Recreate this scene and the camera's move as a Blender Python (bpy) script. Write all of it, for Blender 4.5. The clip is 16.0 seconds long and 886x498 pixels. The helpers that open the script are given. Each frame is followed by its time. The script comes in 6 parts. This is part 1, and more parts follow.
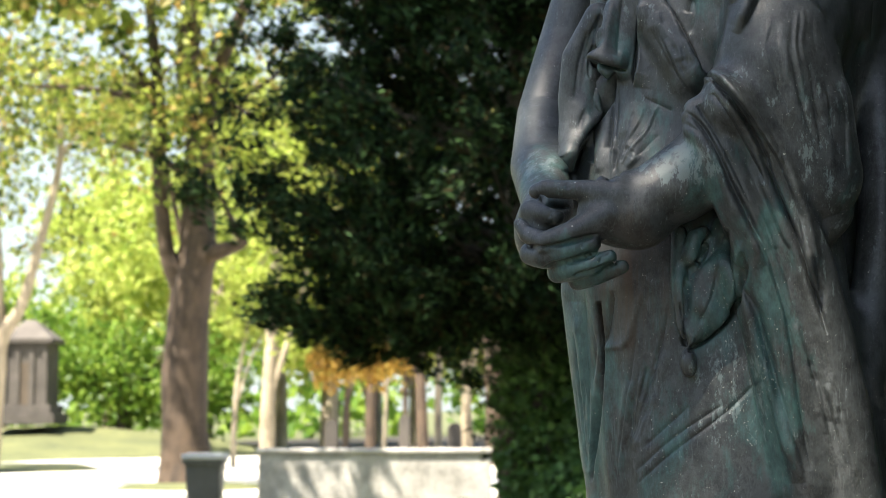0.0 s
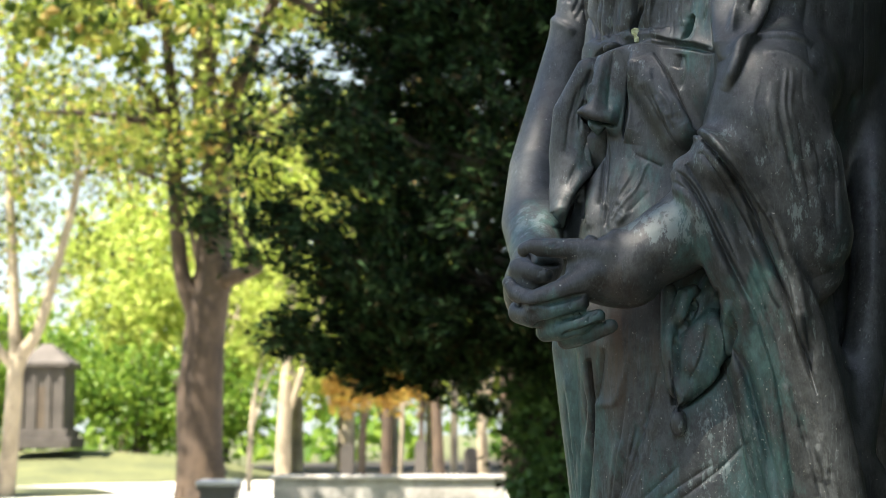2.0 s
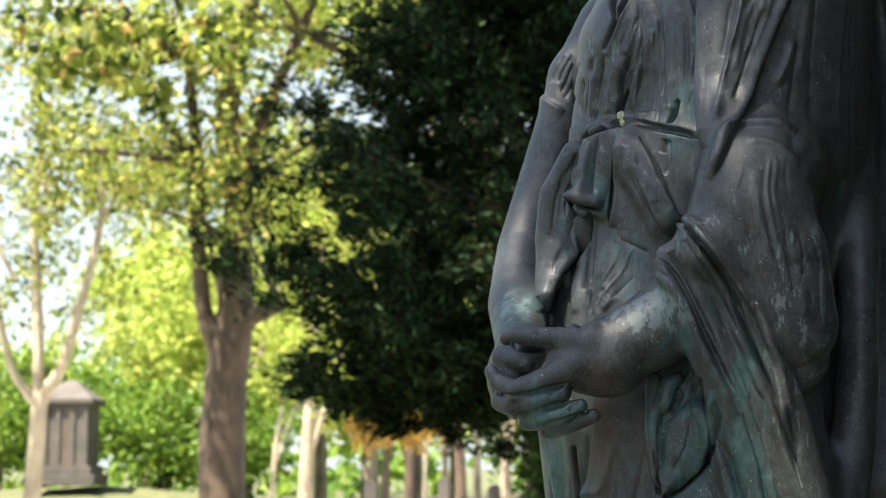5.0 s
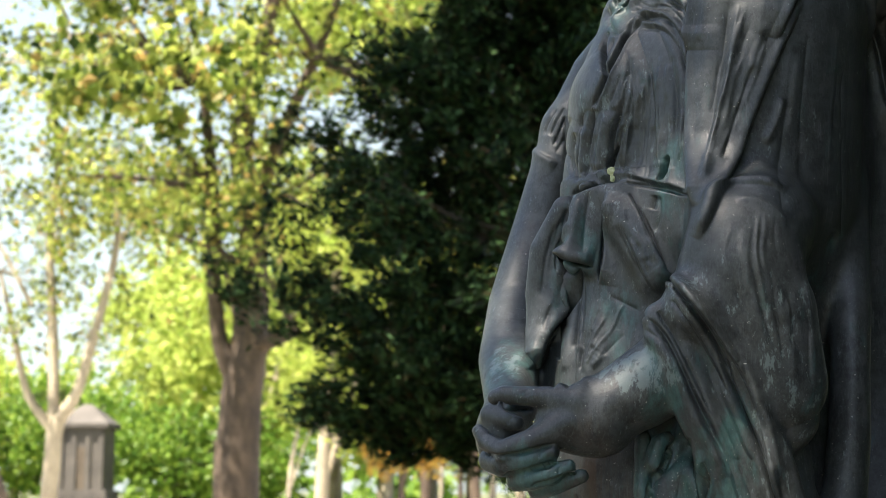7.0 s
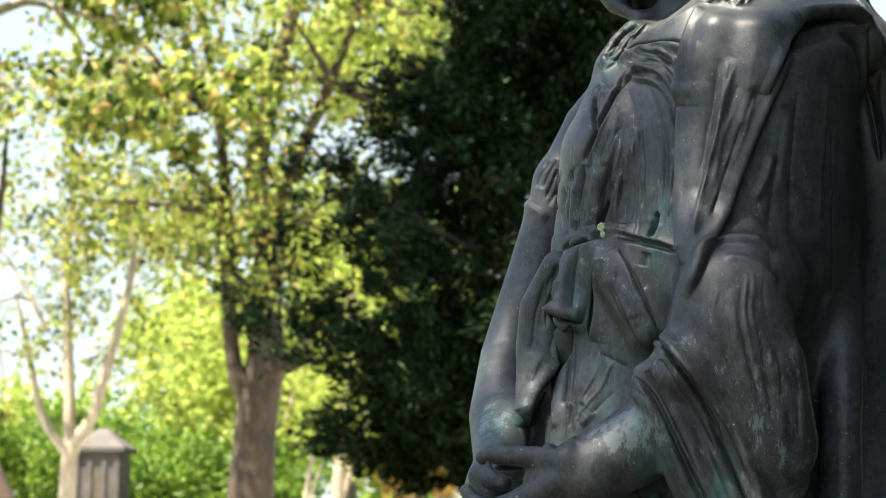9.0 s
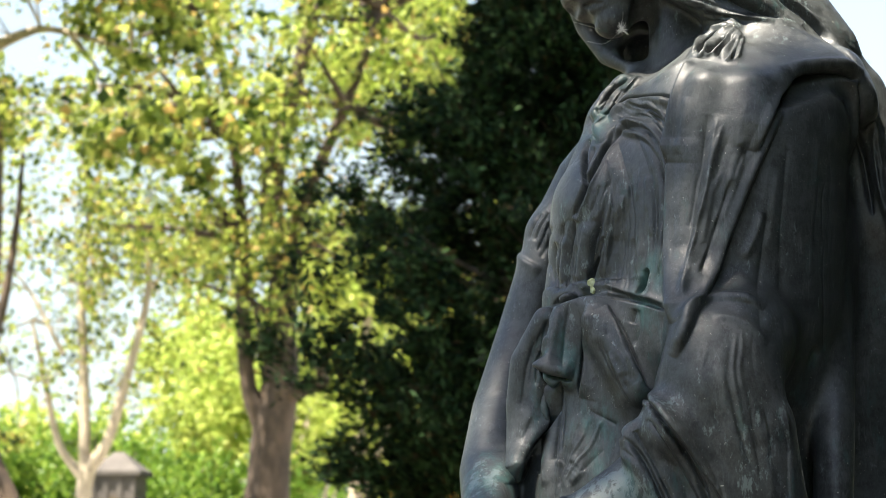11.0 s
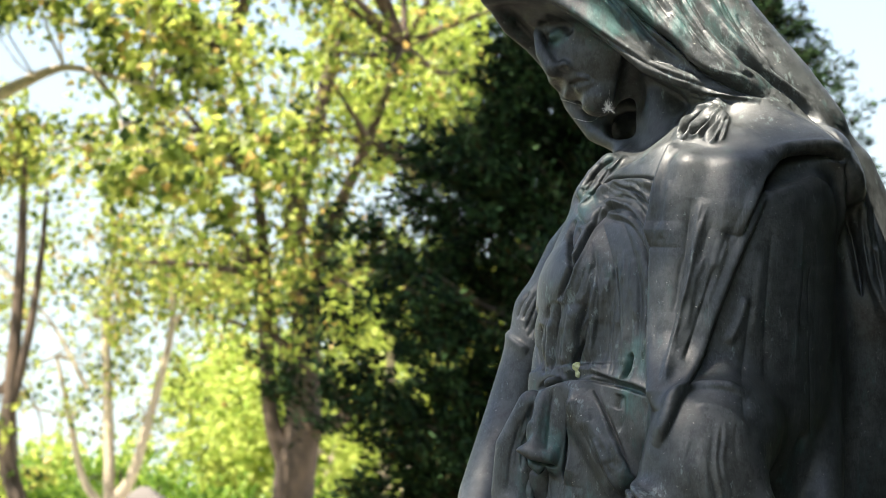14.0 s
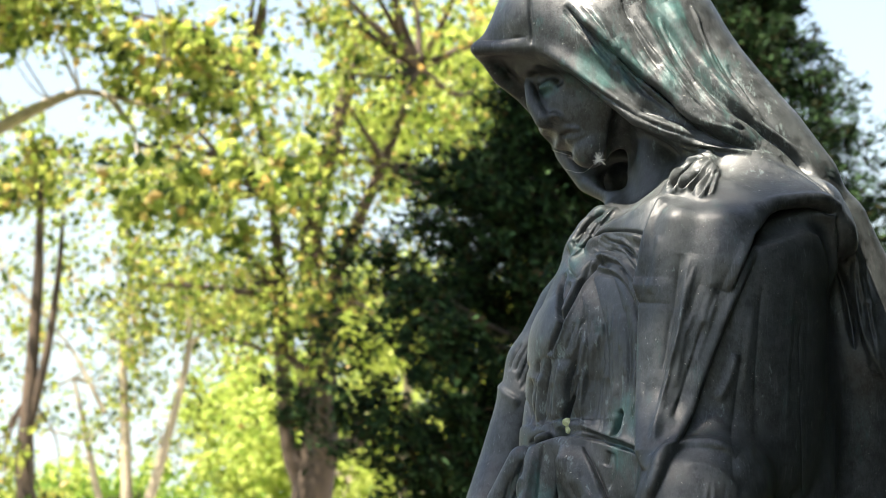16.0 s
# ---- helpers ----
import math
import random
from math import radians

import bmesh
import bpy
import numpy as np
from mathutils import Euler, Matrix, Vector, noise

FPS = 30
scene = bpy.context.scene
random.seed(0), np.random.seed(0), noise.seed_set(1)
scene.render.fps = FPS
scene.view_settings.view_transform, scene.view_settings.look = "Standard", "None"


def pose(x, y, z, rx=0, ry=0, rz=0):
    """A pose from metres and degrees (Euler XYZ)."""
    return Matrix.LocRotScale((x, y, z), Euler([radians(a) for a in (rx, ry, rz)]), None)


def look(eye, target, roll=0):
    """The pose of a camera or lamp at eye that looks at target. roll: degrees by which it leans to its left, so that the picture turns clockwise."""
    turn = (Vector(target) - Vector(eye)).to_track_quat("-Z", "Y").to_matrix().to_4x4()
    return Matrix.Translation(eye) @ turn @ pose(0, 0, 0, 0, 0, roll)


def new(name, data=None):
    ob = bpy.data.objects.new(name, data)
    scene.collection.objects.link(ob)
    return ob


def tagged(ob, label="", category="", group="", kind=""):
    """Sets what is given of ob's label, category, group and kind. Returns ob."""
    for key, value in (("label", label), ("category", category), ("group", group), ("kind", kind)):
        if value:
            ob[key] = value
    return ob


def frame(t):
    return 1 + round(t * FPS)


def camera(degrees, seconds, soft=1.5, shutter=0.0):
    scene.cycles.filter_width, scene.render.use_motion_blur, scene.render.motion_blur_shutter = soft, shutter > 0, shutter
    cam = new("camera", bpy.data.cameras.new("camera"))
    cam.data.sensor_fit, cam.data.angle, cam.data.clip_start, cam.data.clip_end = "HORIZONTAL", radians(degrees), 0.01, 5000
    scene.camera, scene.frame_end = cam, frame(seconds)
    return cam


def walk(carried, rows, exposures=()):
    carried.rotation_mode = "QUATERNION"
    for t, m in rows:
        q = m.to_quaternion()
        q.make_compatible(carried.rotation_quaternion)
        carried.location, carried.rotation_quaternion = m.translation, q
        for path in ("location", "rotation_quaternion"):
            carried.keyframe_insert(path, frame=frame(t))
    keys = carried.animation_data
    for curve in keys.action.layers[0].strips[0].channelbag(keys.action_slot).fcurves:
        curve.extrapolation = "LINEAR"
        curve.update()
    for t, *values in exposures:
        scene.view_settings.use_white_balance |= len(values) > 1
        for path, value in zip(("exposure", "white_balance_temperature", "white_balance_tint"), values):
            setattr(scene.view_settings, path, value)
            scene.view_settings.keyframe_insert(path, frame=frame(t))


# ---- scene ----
cam = camera(30, 16.0, soft=0.5)
cam.data.dof.use_dof = True
cam.data.dof.focus_distance = 2.24
cam.data.dof.aperture_fstop = 8.5
walk(cam, [
    (0, pose(0.0000, 0.0000, 1.5500, 95.525, 0, 0.000) @ pose(0, 0, 0, 0, 0, 0.000)),
    (1, pose(0.0196, 0.0019, 1.5743, 95.917, 0, 0.304) @ pose(0, 0, 0, 0, 0, 0.025)),
    (2, pose(0.0391, 0.0036, 1.5986, 96.311, 0, 0.604) @ pose(0, 0, 0, 0, 0, 0.056)),
    (3, pose(0.0584, 0.0052, 1.6227, 96.708, 0, 0.901) @ pose(0, 0, 0, 0, 0, 0.090)),
    (4, pose(0.0776, 0.0067, 1.6469, 97.104, 0, 1.195) @ pose(0, 0, 0, 0, 0, 0.127)),
    (5, pose(0.0967, 0.0081, 1.6711, 97.501, 0, 1.488) @ pose(0, 0, 0, 0, 0, 0.163)),
    (6, pose(0.1158, 0.0094, 1.6953, 97.895, 0, 1.780) @ pose(0, 0, 0, 0, 0, 0.198)),
    (7, pose(0.1349, 0.0108, 1.7196, 98.288, 0, 2.071) @ pose(0, 0, 0, 0, 0, 0.229)),
    (8, pose(0.1540, 0.0121, 1.7440, 98.676, 0, 2.363) @ pose(0, 0, 0, 0, 0, 0.255)),
    (9, pose(0.1731, 0.0135, 1.7685, 99.060, 0, 2.656) @ pose(0, 0, 0, 0, 0, 0.274)),
    (10, pose(0.1923, 0.0150, 1.7932, 99.438, 0, 2.951) @ pose(0, 0, 0, 0, 0, 0.283)),
    (11, pose(0.2116, 0.0167, 1.8181, 99.809, 0, 3.248) @ pose(0, 0, 0, 0, 0, 0.282)),
    (12, pose(0.2311, 0.0185, 1.8433, 100.173, 0, 3.548) @ pose(0, 0, 0, 0, 0, 0.268)),
    (13, pose(0.2508, 0.0205, 1.8687, 100.528, 0, 3.852) @ pose(0, 0, 0, 0, 0, 0.240)),
    (14, pose(0.2706, 0.0228, 1.8944, 100.872, 0, 4.160) @ pose(0, 0, 0, 0, 0, 0.195)),
    (15, pose(0.2907, 0.0253, 1.9204, 101.206, 0, 4.473) @ pose(0, 0, 0, 0, 0, 0.132)),
    (16, pose(0.3111, 0.0281, 1.9467, 101.528, 0, 4.793) @ pose(0, 0, 0, 0, 0, 0.049)),
], exposures=[(0, 2.45, 6900, 10), (16, 2.45, 6900, 10)])

# ---- daylight ----
SUN_UP, SUN_TURN = 64, 228
sky = bpy.data.worlds.new("sky")
scene.world = sky
sky.use_nodes = True
sky_tex = sky.node_tree.nodes.new("ShaderNodeTexSky")
sky_tex.sky_type = "NISHITA"
sky_tex.sun_disc = False
sky_tex.sun_elevation = radians(SUN_UP)
sky_tex.sun_rotation = radians(SUN_TURN)
sky.node_tree.nodes["Background"].inputs["Strength"].default_value = 0.08
# white haze low over the horizon, all round
haze = sky.node_tree.nodes.new("ShaderNodeMix")
haze.data_type = "RGBA"
haze.inputs[7].default_value = (2.2, 2.62, 2.72, 1)
height = sky.node_tree.nodes.new("ShaderNodeSeparateXYZ")
sky.node_tree.links.new(sky.node_tree.nodes.new("ShaderNodeTexCoord").outputs["Generated"], height.inputs[0])
fade = sky.node_tree.nodes.new("ShaderNodeMapRange")
for n, v in ((1, 0.2), (2, 0.55), (3, 0.85), (4, 0.0)):
    fade.inputs[n].default_value = v
sky.node_tree.links.new(height.outputs["Z"], fade.inputs[0])
sky.node_tree.links.new(fade.outputs[0], haze.inputs["Factor"])
sky.node_tree.links.new(sky_tex.outputs[0], haze.inputs[6])
sky.node_tree.links.new(haze.outputs[2], sky.node_tree.nodes["Background"].inputs["Color"])
sun = new("sun", bpy.data.lights.new("sun", "SUN"))
sun.data.energy, sun.data.angle, sun.data.color = 5.0, radians(0.6), (1.0, 0.94, 0.84)
# light travels from the sun's place in the sky towards the ground
way = Vector((math.sin(radians(SUN_TURN)) * math.cos(radians(SUN_UP)),
              math.cos(radians(SUN_TURN)) * math.cos(radians(SUN_UP)), math.sin(radians(SUN_UP))))
sun.matrix_world = look(way * 60, (0, 0, 0))


# ---- materials ----
def nodes_of(name):
    m = bpy.data.materials.new(name)
    m.use_nodes = True
    nt = m.node_tree
    return m, nt, nt.nodes["Principled BSDF"]


def add_node(nt, kind, **values):
    n = nt.nodes.new(kind)
    for key, v in values.items():
        n.inputs[key.replace("_", " ")].default_value = v
    return n


def ramp(nt, fac, stops):
    n = nt.nodes.new("ShaderNodeValToRGB")
    el = n.color_ramp.elements
    while len(el) < len(stops):
        el.new(0.5)
    for e, (p, c) in zip(el, stops):
        e.position, e.color = p, (*c, 1) if len(c) == 3 else c
    nt.links.new(fac, n.inputs[0])
    return n.outputs[0]


def mixed(nt, fac, a, b):
    n = nt.nodes.new("ShaderNodeMix")
    n.data_type = "RGBA"
    for sock, v in ((n.inputs["Factor"], fac), (n.inputs["A"], a), (n.inputs["B"], b)):
        if isinstance(v, (int, float)):
            sock.default_value = v
        elif isinstance(v, tuple):
            sock.default_value = (*v, 1)
        else:
            nt.links.new(v, sock)
    return n.outputs["Result"]


def noise_at(nt, scale, detail=4, stretch=(1, 1, 1), rough=0.55):
    co = nt.nodes.new("ShaderNodeTexCoord")
    mp = nt.nodes.new("ShaderNodeMapping")
    mp.inputs["Scale"].default_value = stretch
    nt.links.new(co.outputs["Object"], mp.inputs[0])
    n = add_node(nt, "ShaderNodeTexNoise", Scale=scale, Detail=detail, Roughness=rough)
    nt.links.new(mp.outputs[0], n.inputs["Vector"])
    return n.outputs[0]


def bump(nt, bsdf, height, strength, distance):
    b = add_node(nt, "ShaderNodeBump", Strength=strength, Distance=distance)
    nt.links.new(height, b.inputs["Height"])
    nt.links.new(b.outputs[0], bsdf.inputs["Normal"])


def plain(name, dark, light, scale, rough=0.8, relief=0.3, depth=0.02, stretch=(1, 1, 1), metal=0.0):
    """A surface whose colour wanders between two tones at two scales."""
    m, nt, bsdf = nodes_of(name)
    big, fine = noise_at(nt, scale, 5, stretch), noise_at(nt, scale * 9, 6, stretch)
    c = ramp(nt, big, [(0.3, dark), (0.7, light)])
    c = mixed(nt, 0.35, c, ramp(nt, fine, [(0.3, dark), (0.7, light)]))
    nt.links.new(c, bsdf.inputs["Base Color"])
    bsdf.inputs["Roughness"].default_value = rough
    bsdf.inputs["Metallic"].default_value = metal
    bump(nt, bsdf, fine, relief, depth)
    return m


def leaf_matter(name, tones, glow=0.5, gloss=0.45, sheen=0.25):
    """Thin leaves: tones vary from leaf to leaf, and light passes through."""
    m, nt, bsdf = nodes_of(name)
    geo = nt.nodes.new("ShaderNodeNewGeometry")
    stops = [(i / max(1, len(tones) - 1), c) for i, c in enumerate(tones)]
    c = ramp(nt, geo.outputs["Random Per Island"], stops)
    nt.links.new(c, bsdf.inputs["Base Color"])
    bsdf.inputs["Roughness"].default_value = gloss
    bsdf.inputs["Specular IOR Level"].default_value = sheen
    tr = nt.nodes.new("ShaderNodeBsdfTranslucent")
    nt.links.new(c, tr.inputs["Color"])
    mx = nt.nodes.new("ShaderNodeMixShader")
    mx.inputs[0].default_value = glow
    nt.links.new(bsdf.outputs[0], mx.inputs[1])
    nt.links.new(tr.outputs[0], mx.inputs[2])
    nt.links.new(mx.outputs[0], nt.nodes["Material Output"].inputs[0])
    return m


def times(nt, a, b):
    n = nt.nodes.new("ShaderNodeMath")
    n.operation = "MULTIPLY"
    for sock, v in zip(n.inputs, (a, b)):
        if isinstance(v, (int, float)):
            sock.default_value = v
        else:
            nt.links.new(v, sock)
    return n.outputs[0]


def grey(v):
    return (v, v, v)


def blob(nt, centre, radii, edge=0.35):
    """One inside an ellipsoid of the object's space, fading to nothing outside."""
    mp = nt.nodes.new("ShaderNodeMapping")
    mp.vector_type = "TEXTURE"
    mp.inputs["Location"].default_value = centre
    mp.inputs["Scale"].default_value = radii
    nt.links.new(nt.nodes.new("ShaderNodeTexCoord").outputs["Object"], mp.inputs[0])
    ln = nt.nodes.new("ShaderNodeVectorMath")
    ln.operation = "LENGTH"
    nt.links.new(mp.outputs[0], ln.inputs[0])
    r = nt.nodes.new("ShaderNodeMapRange")
    for n, v in ((1, 1 - edge), (2, 1 + edge), (3, 1.0), (4, 0.0)):
        r.inputs[n].default_value = v
    nt.links.new(ln.outputs["Value"], r.inputs[0])
    return r.outputs[0]


def combine(nt, operation, a, b):
    n = nt.nodes.new("ShaderNodeMath")
    n.operation = operation
    for sock, v in zip(n.inputs, (a, b)):
        if isinstance(v, (int, float)):
            sock.default_value = v
        else:
            nt.links.new(v, sock)
    return n.outputs[0]


def stains(nt, spots):
    """The strongest of several stained places: (centre, radii, strength)."""
    total = None
    for centre, radii, much in spots:
        one = combine(nt, "MULTIPLY", blob(nt, centre, radii), much)
        total = one if total is None else combine(nt, "MAXIMUM", total, one)
    return total


def bronze_matter():
    """Dark cast bronze: brown-grey skin, pale rain streaks, specks, and verdigris where the rain has run."""
    m, nt, bsdf = nodes_of("weathered bronze")
    big = noise_at(nt, 6, 5)
    mid = noise_at(nt, 52, 9, rough=0.72)
    fine = noise_at(nt, 300, 5, rough=0.7)
    streak = noise_at(nt, 210, 8, (1, 1, 0.12), 0.75)
    long_runs = noise_at(nt, 46, 4, (1, 1, 0.06), 0.6)
    base = ramp(nt, big, [(0.3, (0.0125, 0.0148, 0.0152)), (0.7, (0.036, 0.042, 0.0425))])
    base = mixed(nt, 0.5, base, ramp(nt, mid, [(0.40, (0.0065, 0.007, 0.0072)), (0.60, (0.049, 0.056, 0.0565))]))
    base = mixed(nt, ramp(nt, noise_at(nt, 420, 4, (1, 1, 0.4), 0.7), [(0.50, grey(0.0)), (0.60, grey(0.42))]), base, (0.050, 0.054, 0.055))
    dust = ramp(nt, noise_at(nt, 30, 12, (1, 1, 0.7), 0.8), [(0.53, grey(0.0)), (0.56, grey(0.45))])
    base = mixed(nt, dust, base, (0.066, 0.069, 0.070))
    # verdigris
    places = stains(nt, [((0.19, 2.35, 1.56), (0.045, 0.3, 0.22), 1.15), ((0.36, 2.22, 1.71), (0.055, 0.12, 0.09), 0.95), ((0.17, 2.19, 1.745), (0.07, 0.06, 0.04), 1.0),
                         ((0.335, 2.2, 1.86), (0.055, 0.12, 0.06), 0.6), ((0.14, 2.4, 1.87), (0.05, 0.2, 0.06), 0.6), ((0.365, 2.27, 2.14), (0.03, 0.06, 0.06), 0.75),
                         ((0.435, 2.2, 1.62), (0.03, 0.1, 0.2), 1.1), ((0.25, 2.33, 1.99), (0.05, 0.12, 0.12), 0.5), ((0.36, 2.3, 1.95), (0.12, 0.12, 0.1), 0.32),
                         ((0.37, 2.36, 2.69), (0.08, 0.1, 0.04), 0.85), ((0.45, 2.37, 2.74), (0.035, 0.1, 0.1), 0.9), ((0.29, 2.38, 2.76), (0.05, 0.1, 0.03), 0.5), ((0.50, 2.40, 2.67), (0.07, 0.12, 0.06), 0.5), ((0.268, 2.43, 2.682), (0.016, 0.03, 0.012), 0.8),
                         ((0.30, 2.27, 1.5), (0.13, 0.1, 0.12), 0.38), ((0.31, 2.41, 2.41), (0.03, 0.06, 0.04), 0.5)])
    ragged = noise_at(nt, 22.0, 10, (1, 1, 0.4), 0.72)
    where = ramp(nt, combine(nt, "ADD", ragged, combine(nt, "MULTIPLY", places, 0.2)), [(0.58, grey(0.0)), (0.72, grey(0.8))])
    tone = ramp(nt, noise_at(nt, 90, 6, (1, 1, 0.5), 0.7), [(0.35, (0.020, 0.052, 0.050)), (0.7, (0.060, 0.135, 0.125))])
    c = mixed(nt, where, base, tone)
    # pale crust, in ragged patches
    crusty = stains(nt, [((0.315, 2.18, 1.875), (0.06, 0.1, 0.03), 0.9), ((0.14, 2.38, 1.885), (0.03, 0.1, 0.04), 0.8), ((0.39, 2.23, 1.58), (0.06, 0.1, 0.09), 0.5),
                         ((0.50, 2.18, 1.88), (0.07, 0.1, 0.16), 0.36), ((0.52, 2.33, 2.62), (0.12, 0.12, 0.1), 0.35), ((0.36, 2.15, 1.97), (0.04, 0.1, 0.03), 0.5), ((0.31, 2.3, 2.2), (0.1, 0.2, 0.12), 0.25)])
    pale = ramp(nt, combine(nt, "ADD", noise_at(nt, 70, 10, (1, 1, 0.4), 0.8), combine(nt, "MULTIPLY", crusty, 0.16)), [(0.61, grey(0.0)), (0.64, grey(0.6))])
    c = mixed(nt, pale, c, (0.15, 0.19, 0.185))
    # rust-brown runs below the clasped fingers
    rust = times(nt, stains(nt, [((0.262, 2.27, 1.70), (0.05, 0.12, 0.075), 0.8), ((0.25, 2.2, 1.80), (0.03, 0.06, 0.03), 0.4)]), ramp(nt, noise_at(nt, 60, 5, (1, 1, 0.08), 0.65), [(0.42, grey(0.0)), (0.6, grey(0.8))]))
    c = mixed(nt, rust, c, (0.060, 0.036, 0.022))
    # rain streaks and specks of dirt
    c = mixed(nt, times(nt, ramp(nt, streak, [(0.55, grey(0.0)), (0.62, grey(0.5))]), ramp(nt, long_runs, [(0.42, grey(0.0)), (0.62, grey(0.9))])), c, (0.10, 0.112, 0.114))
    c = mixed(nt, times(nt, ramp(nt, fine, [(0.68, grey(0.0)), (0.71, grey(0.9))]), ramp(nt, noise_at(nt, 7, 3), [(0.48, grey(0.0)), (0.60, grey(1.0))])), c, (0.36, 0.37, 0.35))
    crumbs = combine(nt, "ADD", noise_at(nt, 230, 3, rough=0.6), combine(nt, "MULTIPLY", stains(nt, [((0.405, 2.23, 1.61), (0.05, 0.1, 0.11), 1.0), ((0.365, 2.22, 1.71), (0.05, 0.1, 0.08), 0.8), ((0.33, 2.25, 1.5), (0.08, 0.1, 0.06), 0.5)]), 0.055))
    c = mixed(nt, ramp(nt, crumbs, [(0.705, grey(0.0)), (0.73, grey(0.9))]), c, (0.36, 0.36, 0.31))
    nt.links.new(c, bsdf.inputs["Base Color"])
    bsdf.inputs["Metallic"].default_value = 0.0
    bsdf.inputs["Specular IOR Level"].default_value = 0.42
    nt.links.new(ramp(nt, mid, [(0.3, grey(0.35)), (0.7, grey(0.57))]), bsdf.inputs["Roughness"])
    h = nt.nodes.new("ShaderNodeMix")
    h.data_type = "FLOAT"
    h.inputs["Factor"].default_value = 0.5
    nt.links.new(mid, h.inputs[2])
    nt.links.new(fine, h.inputs[3])
    bump(nt, bsdf, h.outputs[0], 0.5, 0.002)
    return m


BRONZE = bronze_matter()
# tomb-house limestone, its colour darkened to hold the shade on the front
DARK_STONE = plain("limestone darkened for shade", (0.032, 0.028, 0.025), (0.10, 0.088, 0.077), 1.3, 0.85)
STONE = plain("old limestone", (0.24, 0.22, 0.19), (0.46, 0.43, 0.38), 1.3, 0.85)
# wide range of tones, so the colour itself gives sun dapples
WALL_STONE = plain("grey render with painted dapples", (0.12, 0.115, 0.105), (0.52, 0.50, 0.46), 2.3, 0.9)
BARK = plain("plane bark", (0.009, 0.006, 0.004), (0.115, 0.076, 0.049), 3.8, 0.85, 0.6, 0.03, (1, 1, 0.4))
PALE_BARK = plain("pale plane bark", (0.08, 0.063, 0.044), (0.46, 0.39, 0.28), 2.8, 0.8, 0.5, 0.02, (1, 1, 0.4))
DARK_BARK = plain("dark bark", (0.035, 0.026, 0.02), (0.11, 0.085, 0.06), 3, 0.9, 0.7, 0.03, (1, 1, 0.3))
GRASS = plain("worn grass", (0.03, 0.04, 0.014), (0.11, 0.115, 0.04), 0.6, 0.9)


def grass_with_shade():
    """Grass, darkened round the statue and in the woods in place of tree shade."""
    m = GRASS.copy()
    m.name = "grass with shade in its colour"
    nt = m.node_tree
    bsdf = nt.nodes["Principled BSDF"]
    was = bsdf.inputs["Base Color"].links[0].from_socket
    # dark tone and mask that paint tree shade into the ground's colour
    shade_tone = ramp(nt, noise_at(nt, 5, 6), [(0.3, (0.010, 0.008, 0.006)), (0.7, (0.030, 0.024, 0.017))])
    shade_mask = combine(nt, "ADD", combine(nt, "MAXIMUM", blob(nt, (0.5, 1.5, 0), (10, 10, 10), 0.25), blob(nt, (7.5, 74, 0), (17.5, 22.5, 10), 0.06)), combine(nt, "MULTIPLY", noise_at(nt, 0.8, 4), 0.3))
    nt.links.new(mixed(nt, ramp(nt, shade_mask, [(0.2, grey(0.0)), (0.6, grey(1.0))]), was, shade_tone), bsdf.inputs["Base Color"])
    return m
GRAVEL = plain("pale gravel", (0.42, 0.39, 0.34), (0.62, 0.59, 0.53), 1.5, 0.9)
PLANE_LEAF = leaf_matter("plane leaves", [(0.018, 0.034, 0.009), (0.06, 0.10, 0.016), (0.26, 0.33, 0.06), (0.42, 0.45, 0.10), (0.12, 0.175, 0.028), (0.42, 0.28, 0.09)], 0.6)
BRIGHT_LEAF = leaf_matter("bright young leaves", [(0.22, 0.31, 0.05), (0.35, 0.42, 0.09), (0.47, 0.51, 0.13)], 0.55)
GREEN_LEAF = leaf_matter("green leaves", [(0.05, 0.11, 0.015), (0.11, 0.20, 0.025), (0.20, 0.29, 0.04)], 0.5)
ORANGE_LEAF = leaf_matter("autumn leaves", [(0.35, 0.20, 0.04), (0.45, 0.28, 0.07), (0.36, 0.30, 0.06)], 0.5)
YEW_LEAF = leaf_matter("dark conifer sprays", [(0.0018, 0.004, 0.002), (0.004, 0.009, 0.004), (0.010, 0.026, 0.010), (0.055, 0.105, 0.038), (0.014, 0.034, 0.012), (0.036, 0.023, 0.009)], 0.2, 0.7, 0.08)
IVY_LEAF = leaf_matter("ivy leaves", [(0.03, 0.07, 0.02), (0.07, 0.15, 0.04), (0.13, 0.23, 0.06)], 0.25, 0.4)
BIN_PLASTIC = plain("dark bin plastic", (0.03, 0.032, 0.036), (0.06, 0.062, 0.068), 4, 0.5)
BIN_LID = plain("grey bin lid", (0.30, 0.31, 0.33), (0.42, 0.43, 0.45), 4, 0.45)


# ---- building helpers ----
def mesh_from(name, verts, faces, material, smooth=True):
    me = bpy.data.meshes.new(name)
    verts = np.asarray(verts, np.float32)
    faces = np.asarray(faces, np.int32)
    n, k = faces.shape
    me.vertices.add(len(verts))
    me.vertices.foreach_set("co", verts.ravel())
    me.loops.add(n * k)
    me.loops.foreach_set("vertex_index", faces.ravel())
    me.polygons.add(n)
    me.polygons.foreach_set("loop_start", np.arange(0, n * k, k, dtype=np.int32))
    me.polygons.foreach_set("use_smooth", np.full(n, smooth))
    me.update(calc_edges=True)
    me.validate()
    me.materials.append(material)
    return me


def part(name, bm, material, parent, label="", smooth=False):
    me = bpy.data.meshes.new(name)
    bm.to_mesh(me)
    bm.free()
    me.materials.append(material)
    if smooth:
        me.polygons.foreach_set("use_smooth", np.full(len(me.polygons), True))
    ob = new(name, me)
    ob.parent = parent
    if label:
        tagged(ob, label)
    return ob


